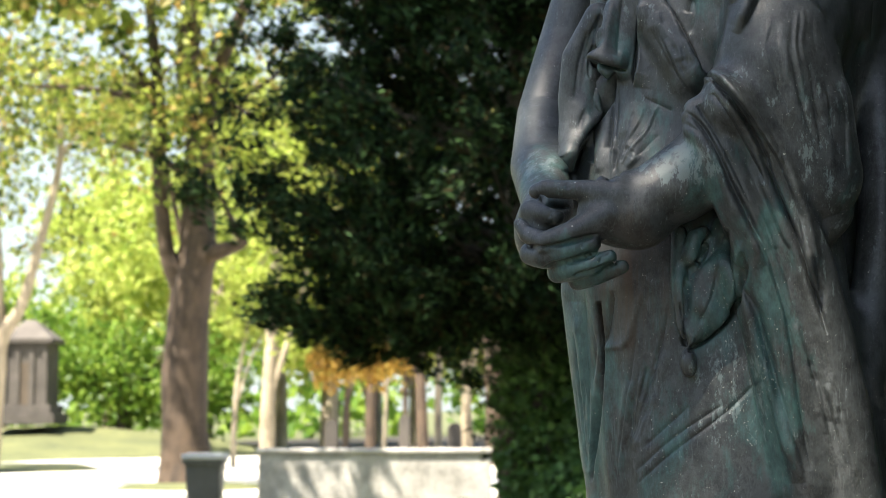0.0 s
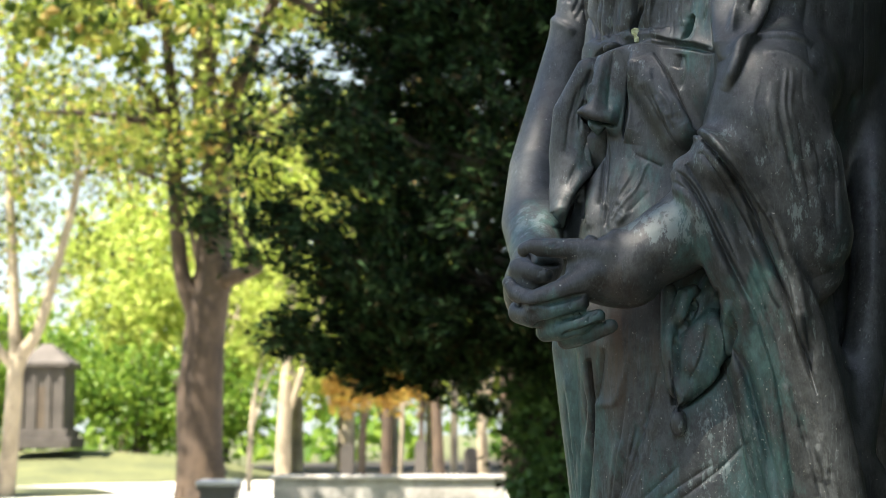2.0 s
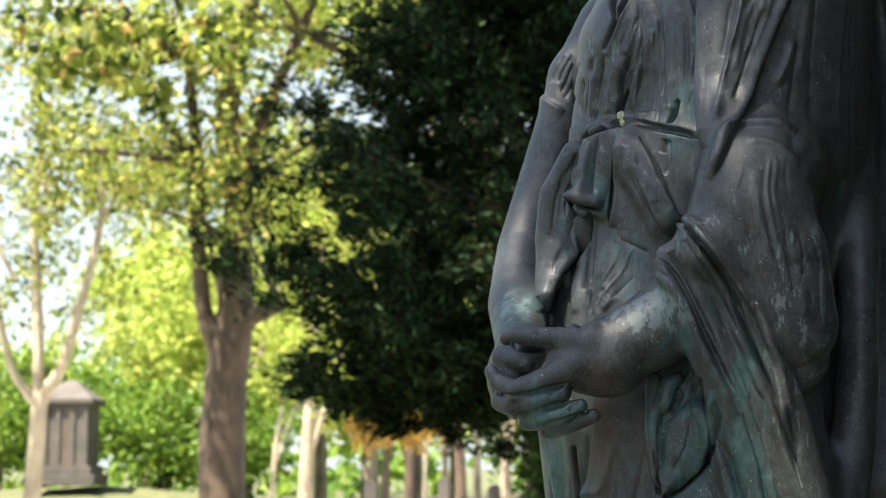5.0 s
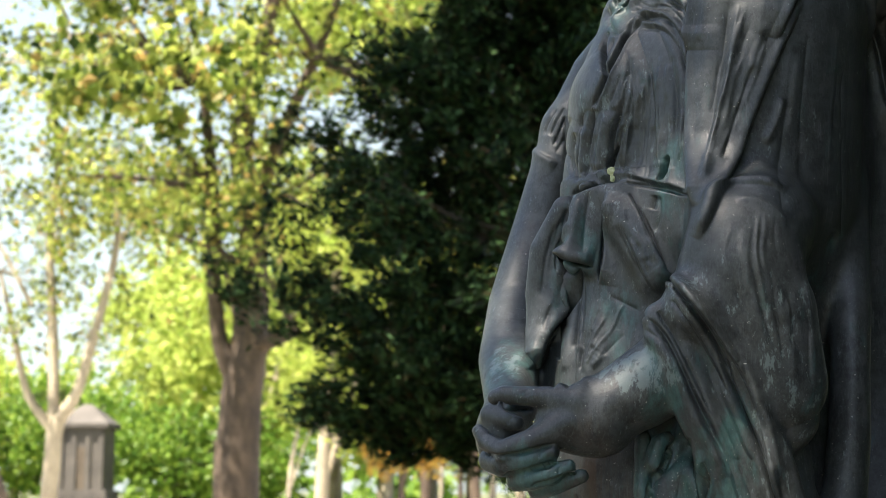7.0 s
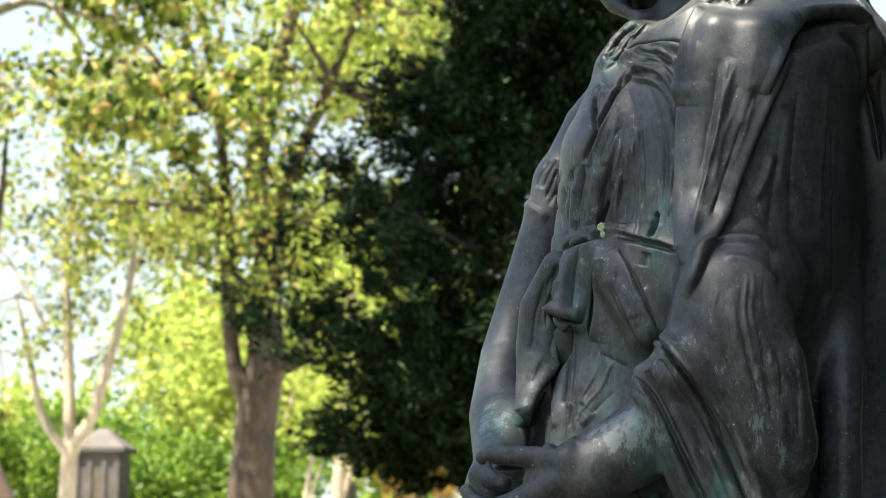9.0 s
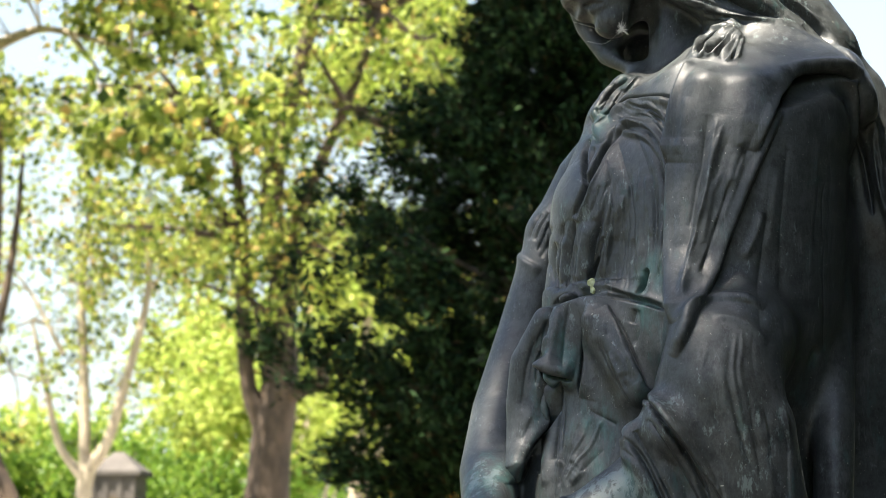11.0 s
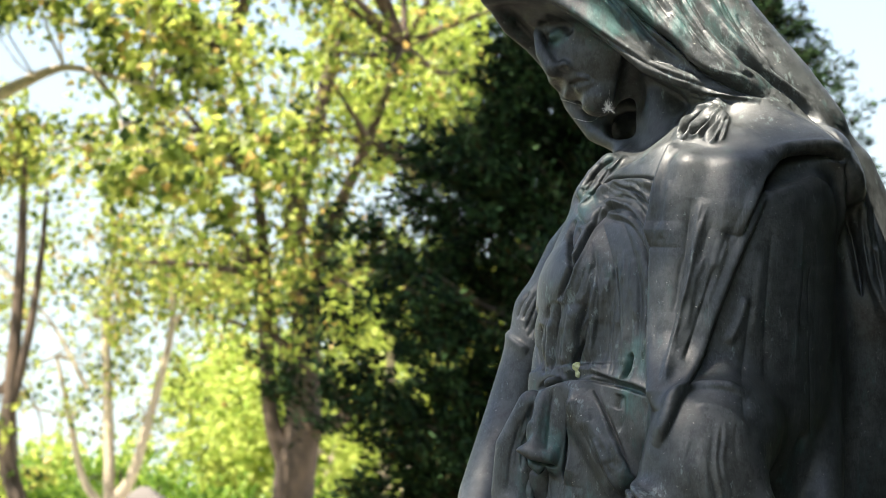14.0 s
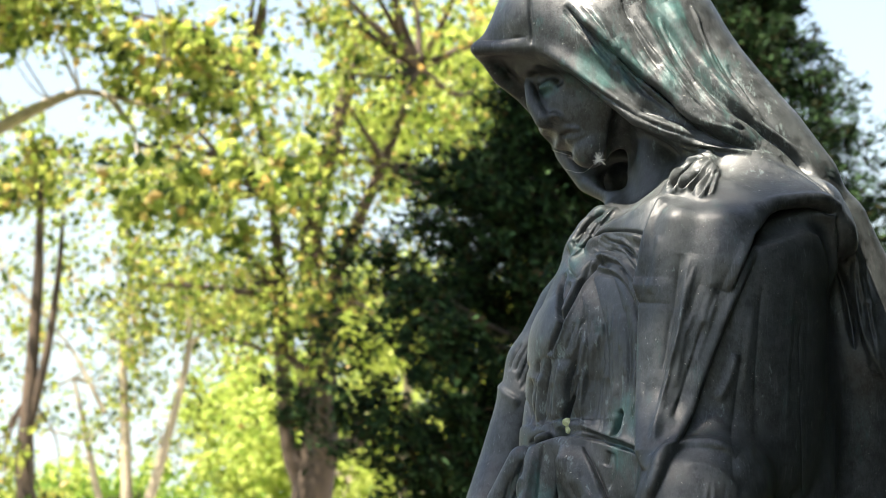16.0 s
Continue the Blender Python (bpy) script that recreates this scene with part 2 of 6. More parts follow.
def under(name, me, parent, label=""):
    ob = new(name, me)
    ob.parent = parent
    if label:
        tagged(ob, label)
    return ob


def thing(name, at, label, category, group="", kind=""):
    ob = new(name)
    ob.location = at
    return tagged(ob, label, category, group, kind)


def box(lo, hi, bevel=0.01, segments=2):
    bm = bmesh.new()
    bmesh.ops.create_cube(bm, size=1)
    for v in bm.verts:
        v.co = Vector([a + (b - a) * (c + 0.5) for a, b, c in zip(lo, hi, v.co)])
    if bevel:
        bmesh.ops.bevel(bm, geom=bm.edges[:], offset=bevel, segments=segments, affect="EDGES", profile=0.6)
    return bm


def tube(points, radii, sides=10, wobble=0.0, rng=None):
    """Verts and quads of a bent, tapered limb."""
    pts = np.array(points, float)
    rad = np.array(radii, float)
    t = np.linspace(0, 1, len(pts))
    fine = np.linspace(0, 1, (len(pts) - 1) * 4 + 1)
    # smooth the bends
    pts = np.stack([np.interp(fine, t, pts[:, k]) for k in range(3)], 1)
    for _ in range(2):
        pts[1:-1] = 0.5 * pts[1:-1] + 0.25 * (pts[:-2] + pts[2:])
    rad = np.interp(fine, t, rad)
    d = np.gradient(pts, axis=0)
    d /= np.linalg.norm(d, axis=1, keepdims=True) + 1e-9
    side = np.cross(d, (0.31, 0.95, 0.05))
    side /= np.linalg.norm(side, axis=1, keepdims=True) + 1e-9
    other = np.cross(d, side)
    a = np.linspace(0, 2 * np.pi, sides, endpoint=False)
    r = rad[:, None] * np.ones(sides)
    if wobble and rng is not None:
        r = r * (1 + wobble * rng.standard_normal(r.shape))
    ring = pts[:, None] + r[..., None] * (np.cos(a)[None, :, None] * side[:, None] + np.sin(a)[None, :, None] * other[:, None])
    n = len(pts)
    i, j = np.meshgrid(np.arange(n - 1), np.arange(sides), indexing="ij")
    q = np.stack([i * sides + j, i * sides + (j + 1) % sides, (i + 1) * sides + (j + 1) % sides, (i + 1) * sides + j], -1).reshape(-1, 4)
    return ring.reshape(-1, 3), q


def joined(pieces):
    vs, fs, n = [], [], 0
    for v, f in pieces:
        vs.append(v)
        fs.append(f + n)
        n += len(v)
    return np.concatenate(vs), np.concatenate(fs)


def leaves(centres, spread, count, size, rng, flat=0.0, droop=0.0):
    """Many small folded leaves, scattered in clumps round the centres."""
    centres = np.asarray(centres, float)
    spread = np.broadcast_to(np.asarray(spread, float), (len(centres),))
    n = len(centres) * count
    which = np.repeat(np.arange(len(centres)), count)
    off = rng.standard_normal((n, 3))
    off /= np.linalg.norm(off, axis=1, keepdims=True)
    off *= (rng.random((n, 1)) ** 0.45) * spread[which][:, None]
    off[:, 2] *= 1 - flat
    c = centres[which] + off
    a = rng.standard_normal((n, 3))
    a[:, 2] -= droop
    a /= np.linalg.norm(a, axis=1, keepdims=True)
    b = np.cross(a, rng.standard_normal((n, 3)))
    b /= np.linalg.norm(b, axis=1, keepdims=True)
    s = size * (0.6 + 0.8 * rng.random((n, 1)))
    up = np.cross(a, b) * s * 0.18
    v = np.stack([c - a * s * 0.5, c + b * s * 0.42 + up, c + a * s * 0.6, c - b * s * 0.42 + up], 1).reshape(-1, 3)
    f = np.arange(4 * n).reshape(-1, 4)
    return v, f


# ---- the ground ----
def ground_sheet():
    n = 90
    u = np.linspace(-1, 1, n)
    g = np.sign(u) * np.abs(u) ** 2.4 * 900
    X, Y = np.meshgrid(g, g + 20, indexing="ij")
    Z = 0.03 * np.sin(X * 0.4) * np.sin(Y * 0.3 + 1)
    # bank under the tomb house
    Z = Z + 1.05 * np.exp(-(((X + 13) / 5.5) ** 2 + ((Y - 55) / 6.0) ** 2) ** 2)
    i, j = np.meshgrid(np.arange(n - 1), np.arange(n - 1), indexing="ij")
    q = np.stack([i * n + j, (i + 1) * n + j, (i + 1) * n + j + 1, i * n + j + 1], -1).reshape(-1, 4)
    ob = new("ground", mesh_from("ground", np.stack([X, Y, Z], -1).reshape(-1, 3), q, grass_with_shade()))
    return tagged(ob, "worn late-summer grass, darkened as shade round the statue and in the woods", "ground", kind="structure")


ground_sheet()


def strip(name, pts, half, z, material, label):
    pts = np.array(pts, float)
    t = np.linspace(0, 1, len(pts))
    f = np.linspace(0, 1, 60)
    p = np.stack([np.interp(f, t, pts[:, k]) for k in (0, 1)], 1)
    d = np.gradient(p, axis=0)
    d /= np.linalg.norm(d, axis=1, keepdims=True)
    s = np.stack([-d[:, 1], d[:, 0]], 1)
    l, r = p + s * half, p - s * half
    top = np.concatenate([np.c_[l, np.full(60, z)], np.c_[r, np.full(60, z)]])
    low = top - (0, 0, 0.25)
    v = np.concatenate([top, low])
    q = []
    for k in range(59):
        q += [(k, 60 + k, 61 + k, k + 1), (k, k + 1, 121 + k, 120 + k), (60 + k, 180 + k, 181 + k, 61 + k)]
    return tagged(new(name, mesh_from(name, v, q, material, False)), label, "path", kind="structure")


strip("path", [(-70, 41), (-20, 40.5), (-6, 40), (20, 40), (70, 41)], 11.5, 0.10, GRAVEL, "sunlit pale gravel path between the trees")


def verge(at, rx, ry, seed):
    """A low island of grass in the gravel."""
    rng = np.random.default_rng(seed)
    bm = bmesh.new()
    rings = []
    ph = rng.random(3) * 6
    for r, z in ((1.0, 0.05), (0.96, 0.13), (0.6, 0.17), (0.15, 0.18)):
        rings.append([bm.verts.new((r * rx * (1 + 0.1 * math.sin(3 * a + ph[0])) * math.cos(a), r * ry * (1 + 0.1 * math.sin(2 * a + ph[1])) * math.sin(a), z)) for a in np.linspace(0, 2 * math.pi, 40, endpoint=False)])
    for lo, hi in zip(rings[:-1], rings[1:]):
        for k in range(40):
            bm.faces.new((lo[k], lo[(k + 1) % 40], hi[(k + 1) % 40], hi[k]))
    bm.faces.new(rings[-1])
    me = bpy.data.meshes.new("grass_verge")
    bm.to_mesh(me)
    bm.free()
    me.materials.append(GRASS)
    ob = new("grass_verge", me)
    ob.location = at
    tagged(ob, "low island of dry grass in the gravel path", "grass", kind="structure")


verge((-10.9, 40.5, 0), 2.6, 3.2, 1)
verge((-4.7, 31.0, 0), 1.5, 1.6, 2)
verge((-13.0, 50.5, 0), 6.0, 1.8, 3)


# ---- the bronze figure ----
# clay begin
class Clay:
    """A block of distances, from which forms are joined and cut, softly."""

    def __init__(self, lo, hi, h):
        self.lo, self.h = np.array(lo, float), h
        n = np.ceil((np.array(hi) - self.lo) / h).astype(int) + 1
        self.ax = [self.lo[k] + h * np.arange(n[k]) for k in range(3)]
        self.f = np.full(n, 0.2, np.float32)

    def part_of(self, lo, hi):
        sl = []
        for k in range(3):
            a = max(0, int((lo[k] - self.lo[k]) / self.h))
            b = min(len(self.ax[k]), int((hi[k] - self.lo[k]) / self.h) + 2)
            sl.append(slice(a, max(a, b)))
        g = [self.ax[k][sl[k]].astype(np.float32) for k in range(3)]
        return tuple(sl), (g[0][:, None, None], g[1][None, :, None], g[2][None, None, :])

    def blend(self, sl, d, k, cut=False):
        f = self.f[sl]
        if cut:
            d = -d
            h = np.clip(k - np.abs(f - d), 0, None) / k
            self.f[sl] = np.maximum(f, d) + h * h * k * 0.25
        else:
            h = np.clip(k - np.abs(f - d), 0, None) / k
            self.f[sl] = np.minimum(f, d) - h * h * k * 0.25

    def ball(self, c, r, turn=(0, 0, 0), k=0.03, cut=False):
        """An ellipsoid with three radii; turn: degrees about x, y, z."""
        m = 1.2 * max(r) + k + 0.01
        sl, (X, Y, Z) = self.part_of([v - m for v in c], [v + m for v in c])
        x, y, z = X - c[0], Y - c[1], Z - c[2]
        a = math.radians(turn[2])
        x, y = x * math.cos(a) + y * math.sin(a), -x * math.sin(a) + y * math.cos(a)
        a = math.radians(turn[1])
        x, z = x * math.cos(a) - z * math.sin(a), x * math.sin(a) + z * math.cos(a)
        a = math.radians(turn[0])
        y, z = y * math.cos(a) + z * math.sin(a), -y * math.sin(a) + z * math.cos(a)
        p = np.sqrt((x / r[0]) ** 2 + (y / r[1]) ** 2 + (z / r[2]) ** 2)
        q = np.sqrt((x / r[0] ** 2) ** 2 + (y / r[1] ** 2) ** 2 + (z / r[2] ** 2) ** 2) + 1e-6
        self.blend(sl, p * (p - 1) / q, k, cut)

    def limb(self, pts, radii, k=0.02, cut=False, flat=1.0, axis=(0, 1, 0)):
        """A chain of tapered rods. flat: thinner along the axis by that much."""
        if isinstance(radii, (int, float)):
            radii = [radii] * len(pts)
        pts = np.array(pts, float)
        m = max(radii) + k + 0.012
        sl, (X, Y, Z) = self.part_of(pts.min(0) - m, pts.max(0) + m)
        best = None
        ax = np.array(axis, float)
        ax /= np.linalg.norm(ax)
        for (a, b), (ra, rb) in zip(zip(pts[:-1], pts[1:]), zip(radii[:-1], radii[1:])):
            e = b - a
            t = ((X - a[0]) * e[0] + (Y - a[1]) * e[1] + (Z - a[2]) * e[2]) / (e @ e + 1e-12)
            t = np.clip(t, 0, 1)
            dx, dy, dz = X - a[0] - t * e[0], Y - a[1] - t * e[1], Z - a[2] - t * e[2]
            s = dx * dx + dy * dy + dz * dz
            if flat != 1.0:
                w = dx * ax[0] + dy * ax[1] + dz * ax[2]
                s = s + w * w * (flat * flat - 1)
            d = np.sqrt(s) - (ra + (rb - ra) * t)
            best = d if best is None else np.minimum(best, d)
        self.blend(sl, best, k, cut)

    def column(self, levels, folds=(), k=0.03, turn=0.0):
        """A draped trunk of cloth: levels of (z, x, y, rx, ry), with upright folds of (angle, depth, width in degrees, lean)."""
        L = np.array(levels, float)
        m = 0.05
        sl, (X, Y, Z) = self.part_of((L[:, 1].min() - L[:, 3].max() - m, L[:, 2].min() - L[:, 3:].max() - m, L[0, 0]),
                                     (L[:, 1].max() + L[:, 3].max() + m, L[:, 2].max() + L[:, 3:].max() + m, L[-1, 0]))
        at = [np.interp(Z, L[:, 0], L[:, n]).astype(np.float32) for n in range(1, 5)]
        x, y = X - at[0], Y - at[1]
        a = math.radians(turn)
        x, y = x * math.cos(a) + y * math.sin(a), -x * math.sin(a) + y * math.cos(a)
        p = np.sqrt((x / at[2]) ** 2 + (y / at[3]) ** 2)
        q = np.sqrt((x / at[2] ** 2) ** 2 + (y / at[3] ** 2) ** 2) + 1e-6
        d = p * (p - 1) / q
        if len(folds):
            th = np.degrees(np.arctan2(Y - at[1], X - at[0]))
            for ang, deep, wide, lean in folds:
                off = (th - ang - lean * (Z - L[0, 0]) + 180) % 360 - 180
                d = d - deep * np.exp(-(off / wide) ** 2)
        d = np.maximum(d, np.maximum(L[0, 0] - Z, Z - L[-1, 0]))
        self.blend(sl, d, k)

    def skin(self):
        """Verts and quads of the surface."""
        f, s = self.f, self.f < 0
        n = np.array(f.shape) - 1
        cnt = np.zeros(n, np.int8)
        for a in (0, 1):
            for b in (0, 1):
                for c in (0, 1):
                    cnt += s[a:a + n[0], b:b + n[1], c:c + n[2]]
        ids = np.argwhere((cnt > 0) & (cnt < 8))
        num = np.full(n, -1, np.int32)
        num[tuple(ids.T)] = np.arange(len(ids))
        acc, w = np.zeros((len(ids), 3)), np.zeros((len(ids), 1))
        corner = [(a, b, c) for a in (0, 1) for b in (0, 1) for c in (0, 1)]
        val = {c: f[tuple((ids + c).T)] for c in corner}
        for c in corner:
            for k in range(3):
                if c[k] == 0:
                    d = list(c)
                    d[k] = 1
                    d = tuple(d)
                    u, v = val[c], val[d]
                    hit = (u < 0) != (v < 0)
                    t = np.where(hit, u / np.where(hit, u - v, 1), 0)
                    p = np.array(c, float) + t[:, None] * (np.array(d) - np.array(c))
                    acc += np.where(hit[:, None], p, 0)
                    w += hit[:, None]
        verts = (ids + acc / w) * self.h + self.lo
        quads = []
        for k in range(3):
            o = [0, 0, 0]
            o[k] = 1
            a = s[:n[0], :n[1], :n[2]]
            b = s[o[0]:o[0] + n[0], o[1]:o[1] + n[1], o[2]:o[2] + n[2]]
            e = np.argwhere(a != b)
            p, q = (k + 1) % 3, (k + 2) % 3
            e = e[(e[:, p] > 0) & (e[:, q] > 0)]
            i0, i1, i2, i3 = e.copy(), e.copy(), e.copy(), e.copy()
            i1[:, p] -= 1
            i2[:, p] -= 1
            i2[:, q] -= 1
            i3[:, q] -= 1
            quad = np.stack([num[tuple(i.T)] for i in (i0, i1, i2, i3)], 1)
            flip = a[tuple(e.T)]
            quad[flip] = quad[flip][:, ::-1]
            quads.append(quad)
        quads = np.concatenate(quads)
        return verts, quads[:, ::-1][(quads >= 0).all(1)]


def clay_body(h=0.006):
    """The large forms of the veiled figure: robe, torso, cloak, arms, head and veil."""
    c = Clay((0.02, 1.95, 0.84), (0.95, 2.88, 2.84), h)
    # robe down to the plinth
    c.column([(0.86, 0.44, 2.46, 0.27, 0.25), (1.2, 0.43, 2.45, 0.235, 0.24), (1.43, 0.425, 2.445, 0.212, 0.23), (1.72, 0.388, 2.45, 0.21, 0.205), (1.9, 0.39, 2.455, 0.20, 0.185), (2.05, 0.40, 2.46, 0.18, 0.165), (2.17, 0.395, 2.45, 0.14, 0.13)],
             [(-168, 0.010, 7, 0), (-150, 0.008, 6, 4), (-128, 0.006, 7, -4), (-30, 0.014, 9, 0), (0, 0.014, 9, 0), (60, 0.015, 10, 0), (120, 0.015, 10, 0)], k=0.03)
    # chest and far shoulder
    c.limb([(0.362, 2.46, 2.415), (0.342, 2.43, 2.284), (0.324, 2.44, 2.162)], [0.075, 0.108, 0.10], 0.05)
    c.ball((0.366, 2.4, 2.304), (0.075, 0.07, 0.10), (0, 0, -38), 0.05)
    c.limb([(0.358, 2.5, 2.432), (0.297, 2.6, 2.371), (0.24, 2.585, 2.285)], [0.05, 0.054, 0.040], 0.05)
    c.limb([(0.417, 2.46, 2.458), (0.539, 2.4, 2.519), (0.612, 2.36, 2.441)], [0.07, 0.07, 0.085], 0.05)
    c.limb([(0.448, 2.43, 2.434), (0.45, 2.4, 2.262), (0.419, 2.36, 2.079), (0.373, 2.4, 2.019)], [0.08, 0.095, 0.10, 0.10], 0.05)
    c.limb([(0.548, 2.3, 2.374), (0.501, 2.285, 2.247), (0.467, 2.275, 2.154), (0.432, 2.26, 2.08)], [0.06, 0.06, 0.053, 0.042], 0.04)
    # far arm, bent towards the clasped fingers
    c.limb([(0.24, 2.585, 2.285), (0.196, 2.57, 2.129), (0.159, 2.52, 1.999), (0.143, 2.43, 1.906), (0.147, 2.3, 1.833)], [0.040, 0.043, 0.045, 0.043, 0.036], 0.02)
    # cloak over the near arm
    c.limb([(0.505, 2.375, 2.37), (0.485, 2.39, 2.14), (0.47, 2.44, 1.93), (0.49, 2.45, 1.6), (0.49, 2.46, 0.95)], [0.157, 0.168, 0.15, 0.14, 0.16], 0.03)
    # forearm in its wide sleeve
    c.limb([(0.483, 2.23, 2.074), (0.444, 2.205, 2.002), (0.399, 2.185, 1.958)], [0.075, 0.078, 0.055], 0.035)
    # broad face of the upper sleeve
    c.limb([(0.444, 2.176, 2.04), (0.465, 2.176, 1.95), (0.490, 2.178, 1.86), (0.505, 2.184, 1.815)], [0.068, 0.081, 0.068, 0.042], 0.025, flat=1.75)
    # hanging sleeve: what lies behind, the under layer, the hem that laps over it, and the lining
    c.limb([(0.45, 2.25, 1.92), (0.49, 2.25, 1.75), (0.53, 2.26, 1.45)], [0.06, 0.06, 0.07], 0.03)
    c.limb([(0.345, 2.182, 1.94), (0.368, 2.178, 1.885), (0.395, 2.18, 1.825), (0.425, 2.184, 1.76), (0.455, 2.187, 1.68), (0.478, 2.192, 1.59), (0.50, 2.202, 1.46), (0.515, 2.28, 1.1)], [0.027, 0.033, 0.036, 0.036, 0.036, 0.038, 0.042, 0.055], 0.012, flat=1.6)
    c.limb([(0.374, 2.168, 1.985), (0.400, 2.162, 1.945), (0.432, 2.167, 1.885), (0.462, 2.17, 1.815), (0.487, 2.172, 1.735), (0.512, 2.177, 1.64), (0.532, 2.182, 1.54), (0.545, 2.192, 1.43)], [0.017, 0.024, 0.027, 0.029, 0.03, 0.03, 0.032, 0.036], 0.010, flat=1.3)
    c.limb([(0.407, 2.21, 1.775), (0.427, 2.212, 1.68), (0.447, 2.216, 1.58), (0.467, 2.226, 1.45)], [0.018, 0.028, 0.03, 0.03], 0.012, flat=1.3)
    # the cloak's outer fold, coming forward low down
    c.limb([(0.64, 2.43, 2.34), (0.632, 2.37, 2.12), (0.62, 2.32, 1.97), (0.612, 2.30, 1.88), (0.606, 2.29, 1.79), (0.594, 2.28, 1.70), (0.577, 2.262, 1.62), (0.567, 2.25, 1.565), (0.60, 2.262, 1.52)], [0.03, 0.03, 0.028, 0.027, 0.029, 0.03, 0.03, 0.028, 0.026], 0.025)
    # cloak falling behind
    c.limb([(0.69, 2.45, 2.468), (0.736, 2.46, 2.301), (0.703, 2.52, 1.982), (0.681, 2.46, 1.806), (0.647, 2.38, 1.65), (0.67, 2.44, 1.5), (0.68, 2.47, 0.9)], [0.045, 0.055, 0.06, 0.055, 0.065, 0.09, 0.12], 0.03)
    c.limb([(0.665, 2.55, 2.349), (0.62, 2.56, 1.9), (0.62, 2.56, 0.9)], [0.13, 0.16, 0.2], 0.05)
    c.limb([(0.592, 2.285, 2.06), (0.583, 2.262, 1.92), (0.572, 2.25, 1.80), (0.556, 2.235, 1.70)], [0.006, 0.022, 0.022, 0.012], 0.015, cut=True)
    # near forearm and clasped fingers
    c.limb([(0.376, 2.222, 1.89), (0.319, 2.212, 1.852), (0.264, 2.205, 1.819)], [0.056, 0.052, 0.044], 0.012)
    c.ball((0.232, 2.195, 1.815), (0.055, 0.030, 0.042), (0, -20, 0), 0.02)
    c.ball((0.254, 2.2, 1.795), (0.045, 0.030, 0.030), (0, 10, 0), 0.025)
    c.ball((0.132, 2.27, 1.794), (0.034, 0.045, 0.05), (0, 0, 0), 0.02)
    c.limb([(0.232, 2.185, 1.834), (0.18, 2.19, 1.841), (0.137, 2.2, 1.844), (0.125, 2.205, 1.841)], [0.023, 0.0135, 0.0125, 0.0105], 0.008)
    c.limb([(0.217, 2.185, 1.804), (0.172, 2.178, 1.782), (0.135, 2.185, 1.77), (0.113, 2.205, 1.783), (0.104, 2.213, 1.797)], [0.025, 0.017, 0.0145, 0.0120, 0.0095], 0.006)
    c.limb([(0.12, 2.245, 1.819), (0.152, 2.215, 1.809)], [0.016, 0.0125], 0.005)
    c.limb([(0.119, 2.225, 1.759), (0.135, 2.2, 1.752), (0.165, 2.183, 1.757), (0.197, 2.178, 1.768)], [0.016, 0.0160, 0.0155, 0.0125], 0.003)
    c.limb([(0.154, 2.21, 1.732), (0.172, 2.19, 1.733), (0.198, 2.18, 1.74), (0.22, 2.178, 1.75)], [0.0145, 0.0140, 0.0135, 0.0105], 0.003)
    c.limb([(0.18, 2.21, 1.72), (0.2, 2.195, 1.724), (0.238, 2.19, 1.738)], [0.0125, 0.0120, 0.010], 0.003)
    # veil
    c.ball((0.352, 2.49, 2.793), (0.165, 0.125, 0.135), (0, 12, 0), 0.04)
    c.limb([(0.176, 2.45, 2.761), (0.235, 2.46, 2.79)], [0.014, 0.04], 0.05)
    c.limb([(0.426, 2.5, 2.789), (0.507, 2.48, 2.674), (0.584, 2.46, 2.567), (0.656, 2.44, 2.482), (0.709, 2.44, 2.377), (0.732, 2.44, 2.281)], [0.10, 0.068, 0.055, 0.046, 0.042, 0.045], 0.04)
    c.limb([(0.257, 2.43, 2.784), (0.342, 2.41, 2.725), (0.419, 2.4, 2.659), (0.504, 2.39, 2.606)], [0.045, 0.052, 0.048, 0.04], 0.04)
    c.limb([(0.209, 2.42, 2.661), (0.294, 2.39, 2.614), (0.367, 2.38, 2.56)], [0.062, 0.078, 0.074], 0.008, cut=True)
    c.limb([(0.363, 2.41, 2.76), (0.437, 2.405, 2.686), (0.509, 2.4, 2.618), (0.574, 2.4, 2.576)], [0.05, 0.05, 0.045, 0.035], 0.04)
    c.limb([(0.467, 2.45, 2.762), (0.539, 2.44, 2.672), (0.602, 2.43, 2.598), (0.648, 2.42, 2.538)], [0.06, 0.055, 0.048, 0.04], 0.04)
    # near and far rims of the veil
    c.limb([(0.159, 2.44, 2.751), (0.21, 2.415, 2.743), (0.257, 2.395, 2.737), (0.287, 2.378, 2.713), (0.32, 2.368, 2.685), (0.397, 2.355, 2.61), (0.456, 2.35, 2.585), (0.56, 2.355, 2.556)], [0.008, 0.008, 0.009, 0.009, 0.010, 0.010, 0.010, 0.006], 0.02)
    c.limb([(0.165, 2.46, 2.752), (0.193, 2.5, 2.722), (0.227, 2.53, 2.703), (0.272, 2.54, 2.654), (0.291, 2.54, 2.607), (0.324, 2.52, 2.557), (0.381, 2.47, 2.515)], [0.008, 0.010, 0.011, 0.012, 0.013, 0.014, 0.015], 0.02)
    c.limb([(0.319, 2.57, 2.652), (0.371, 2.55, 2.586)], [0.03, 0.05], 0.03)
    # hollow of the hood under the chin
    c.limb([(0.352, 2.42, 2.566), (0.372, 2.50, 2.556), (0.385, 2.54, 2.566)], [0.018, 0.026, 0.030], 0.010, cut=True)
    c.limb([(0.300, 2.545, 2.64), (0.309, 2.55, 2.612), (0.325, 2.552, 2.588), (0.350, 2.55, 2.562)], [0.010, 0.014, 0.016, 0.018], 0.006, cut=True)
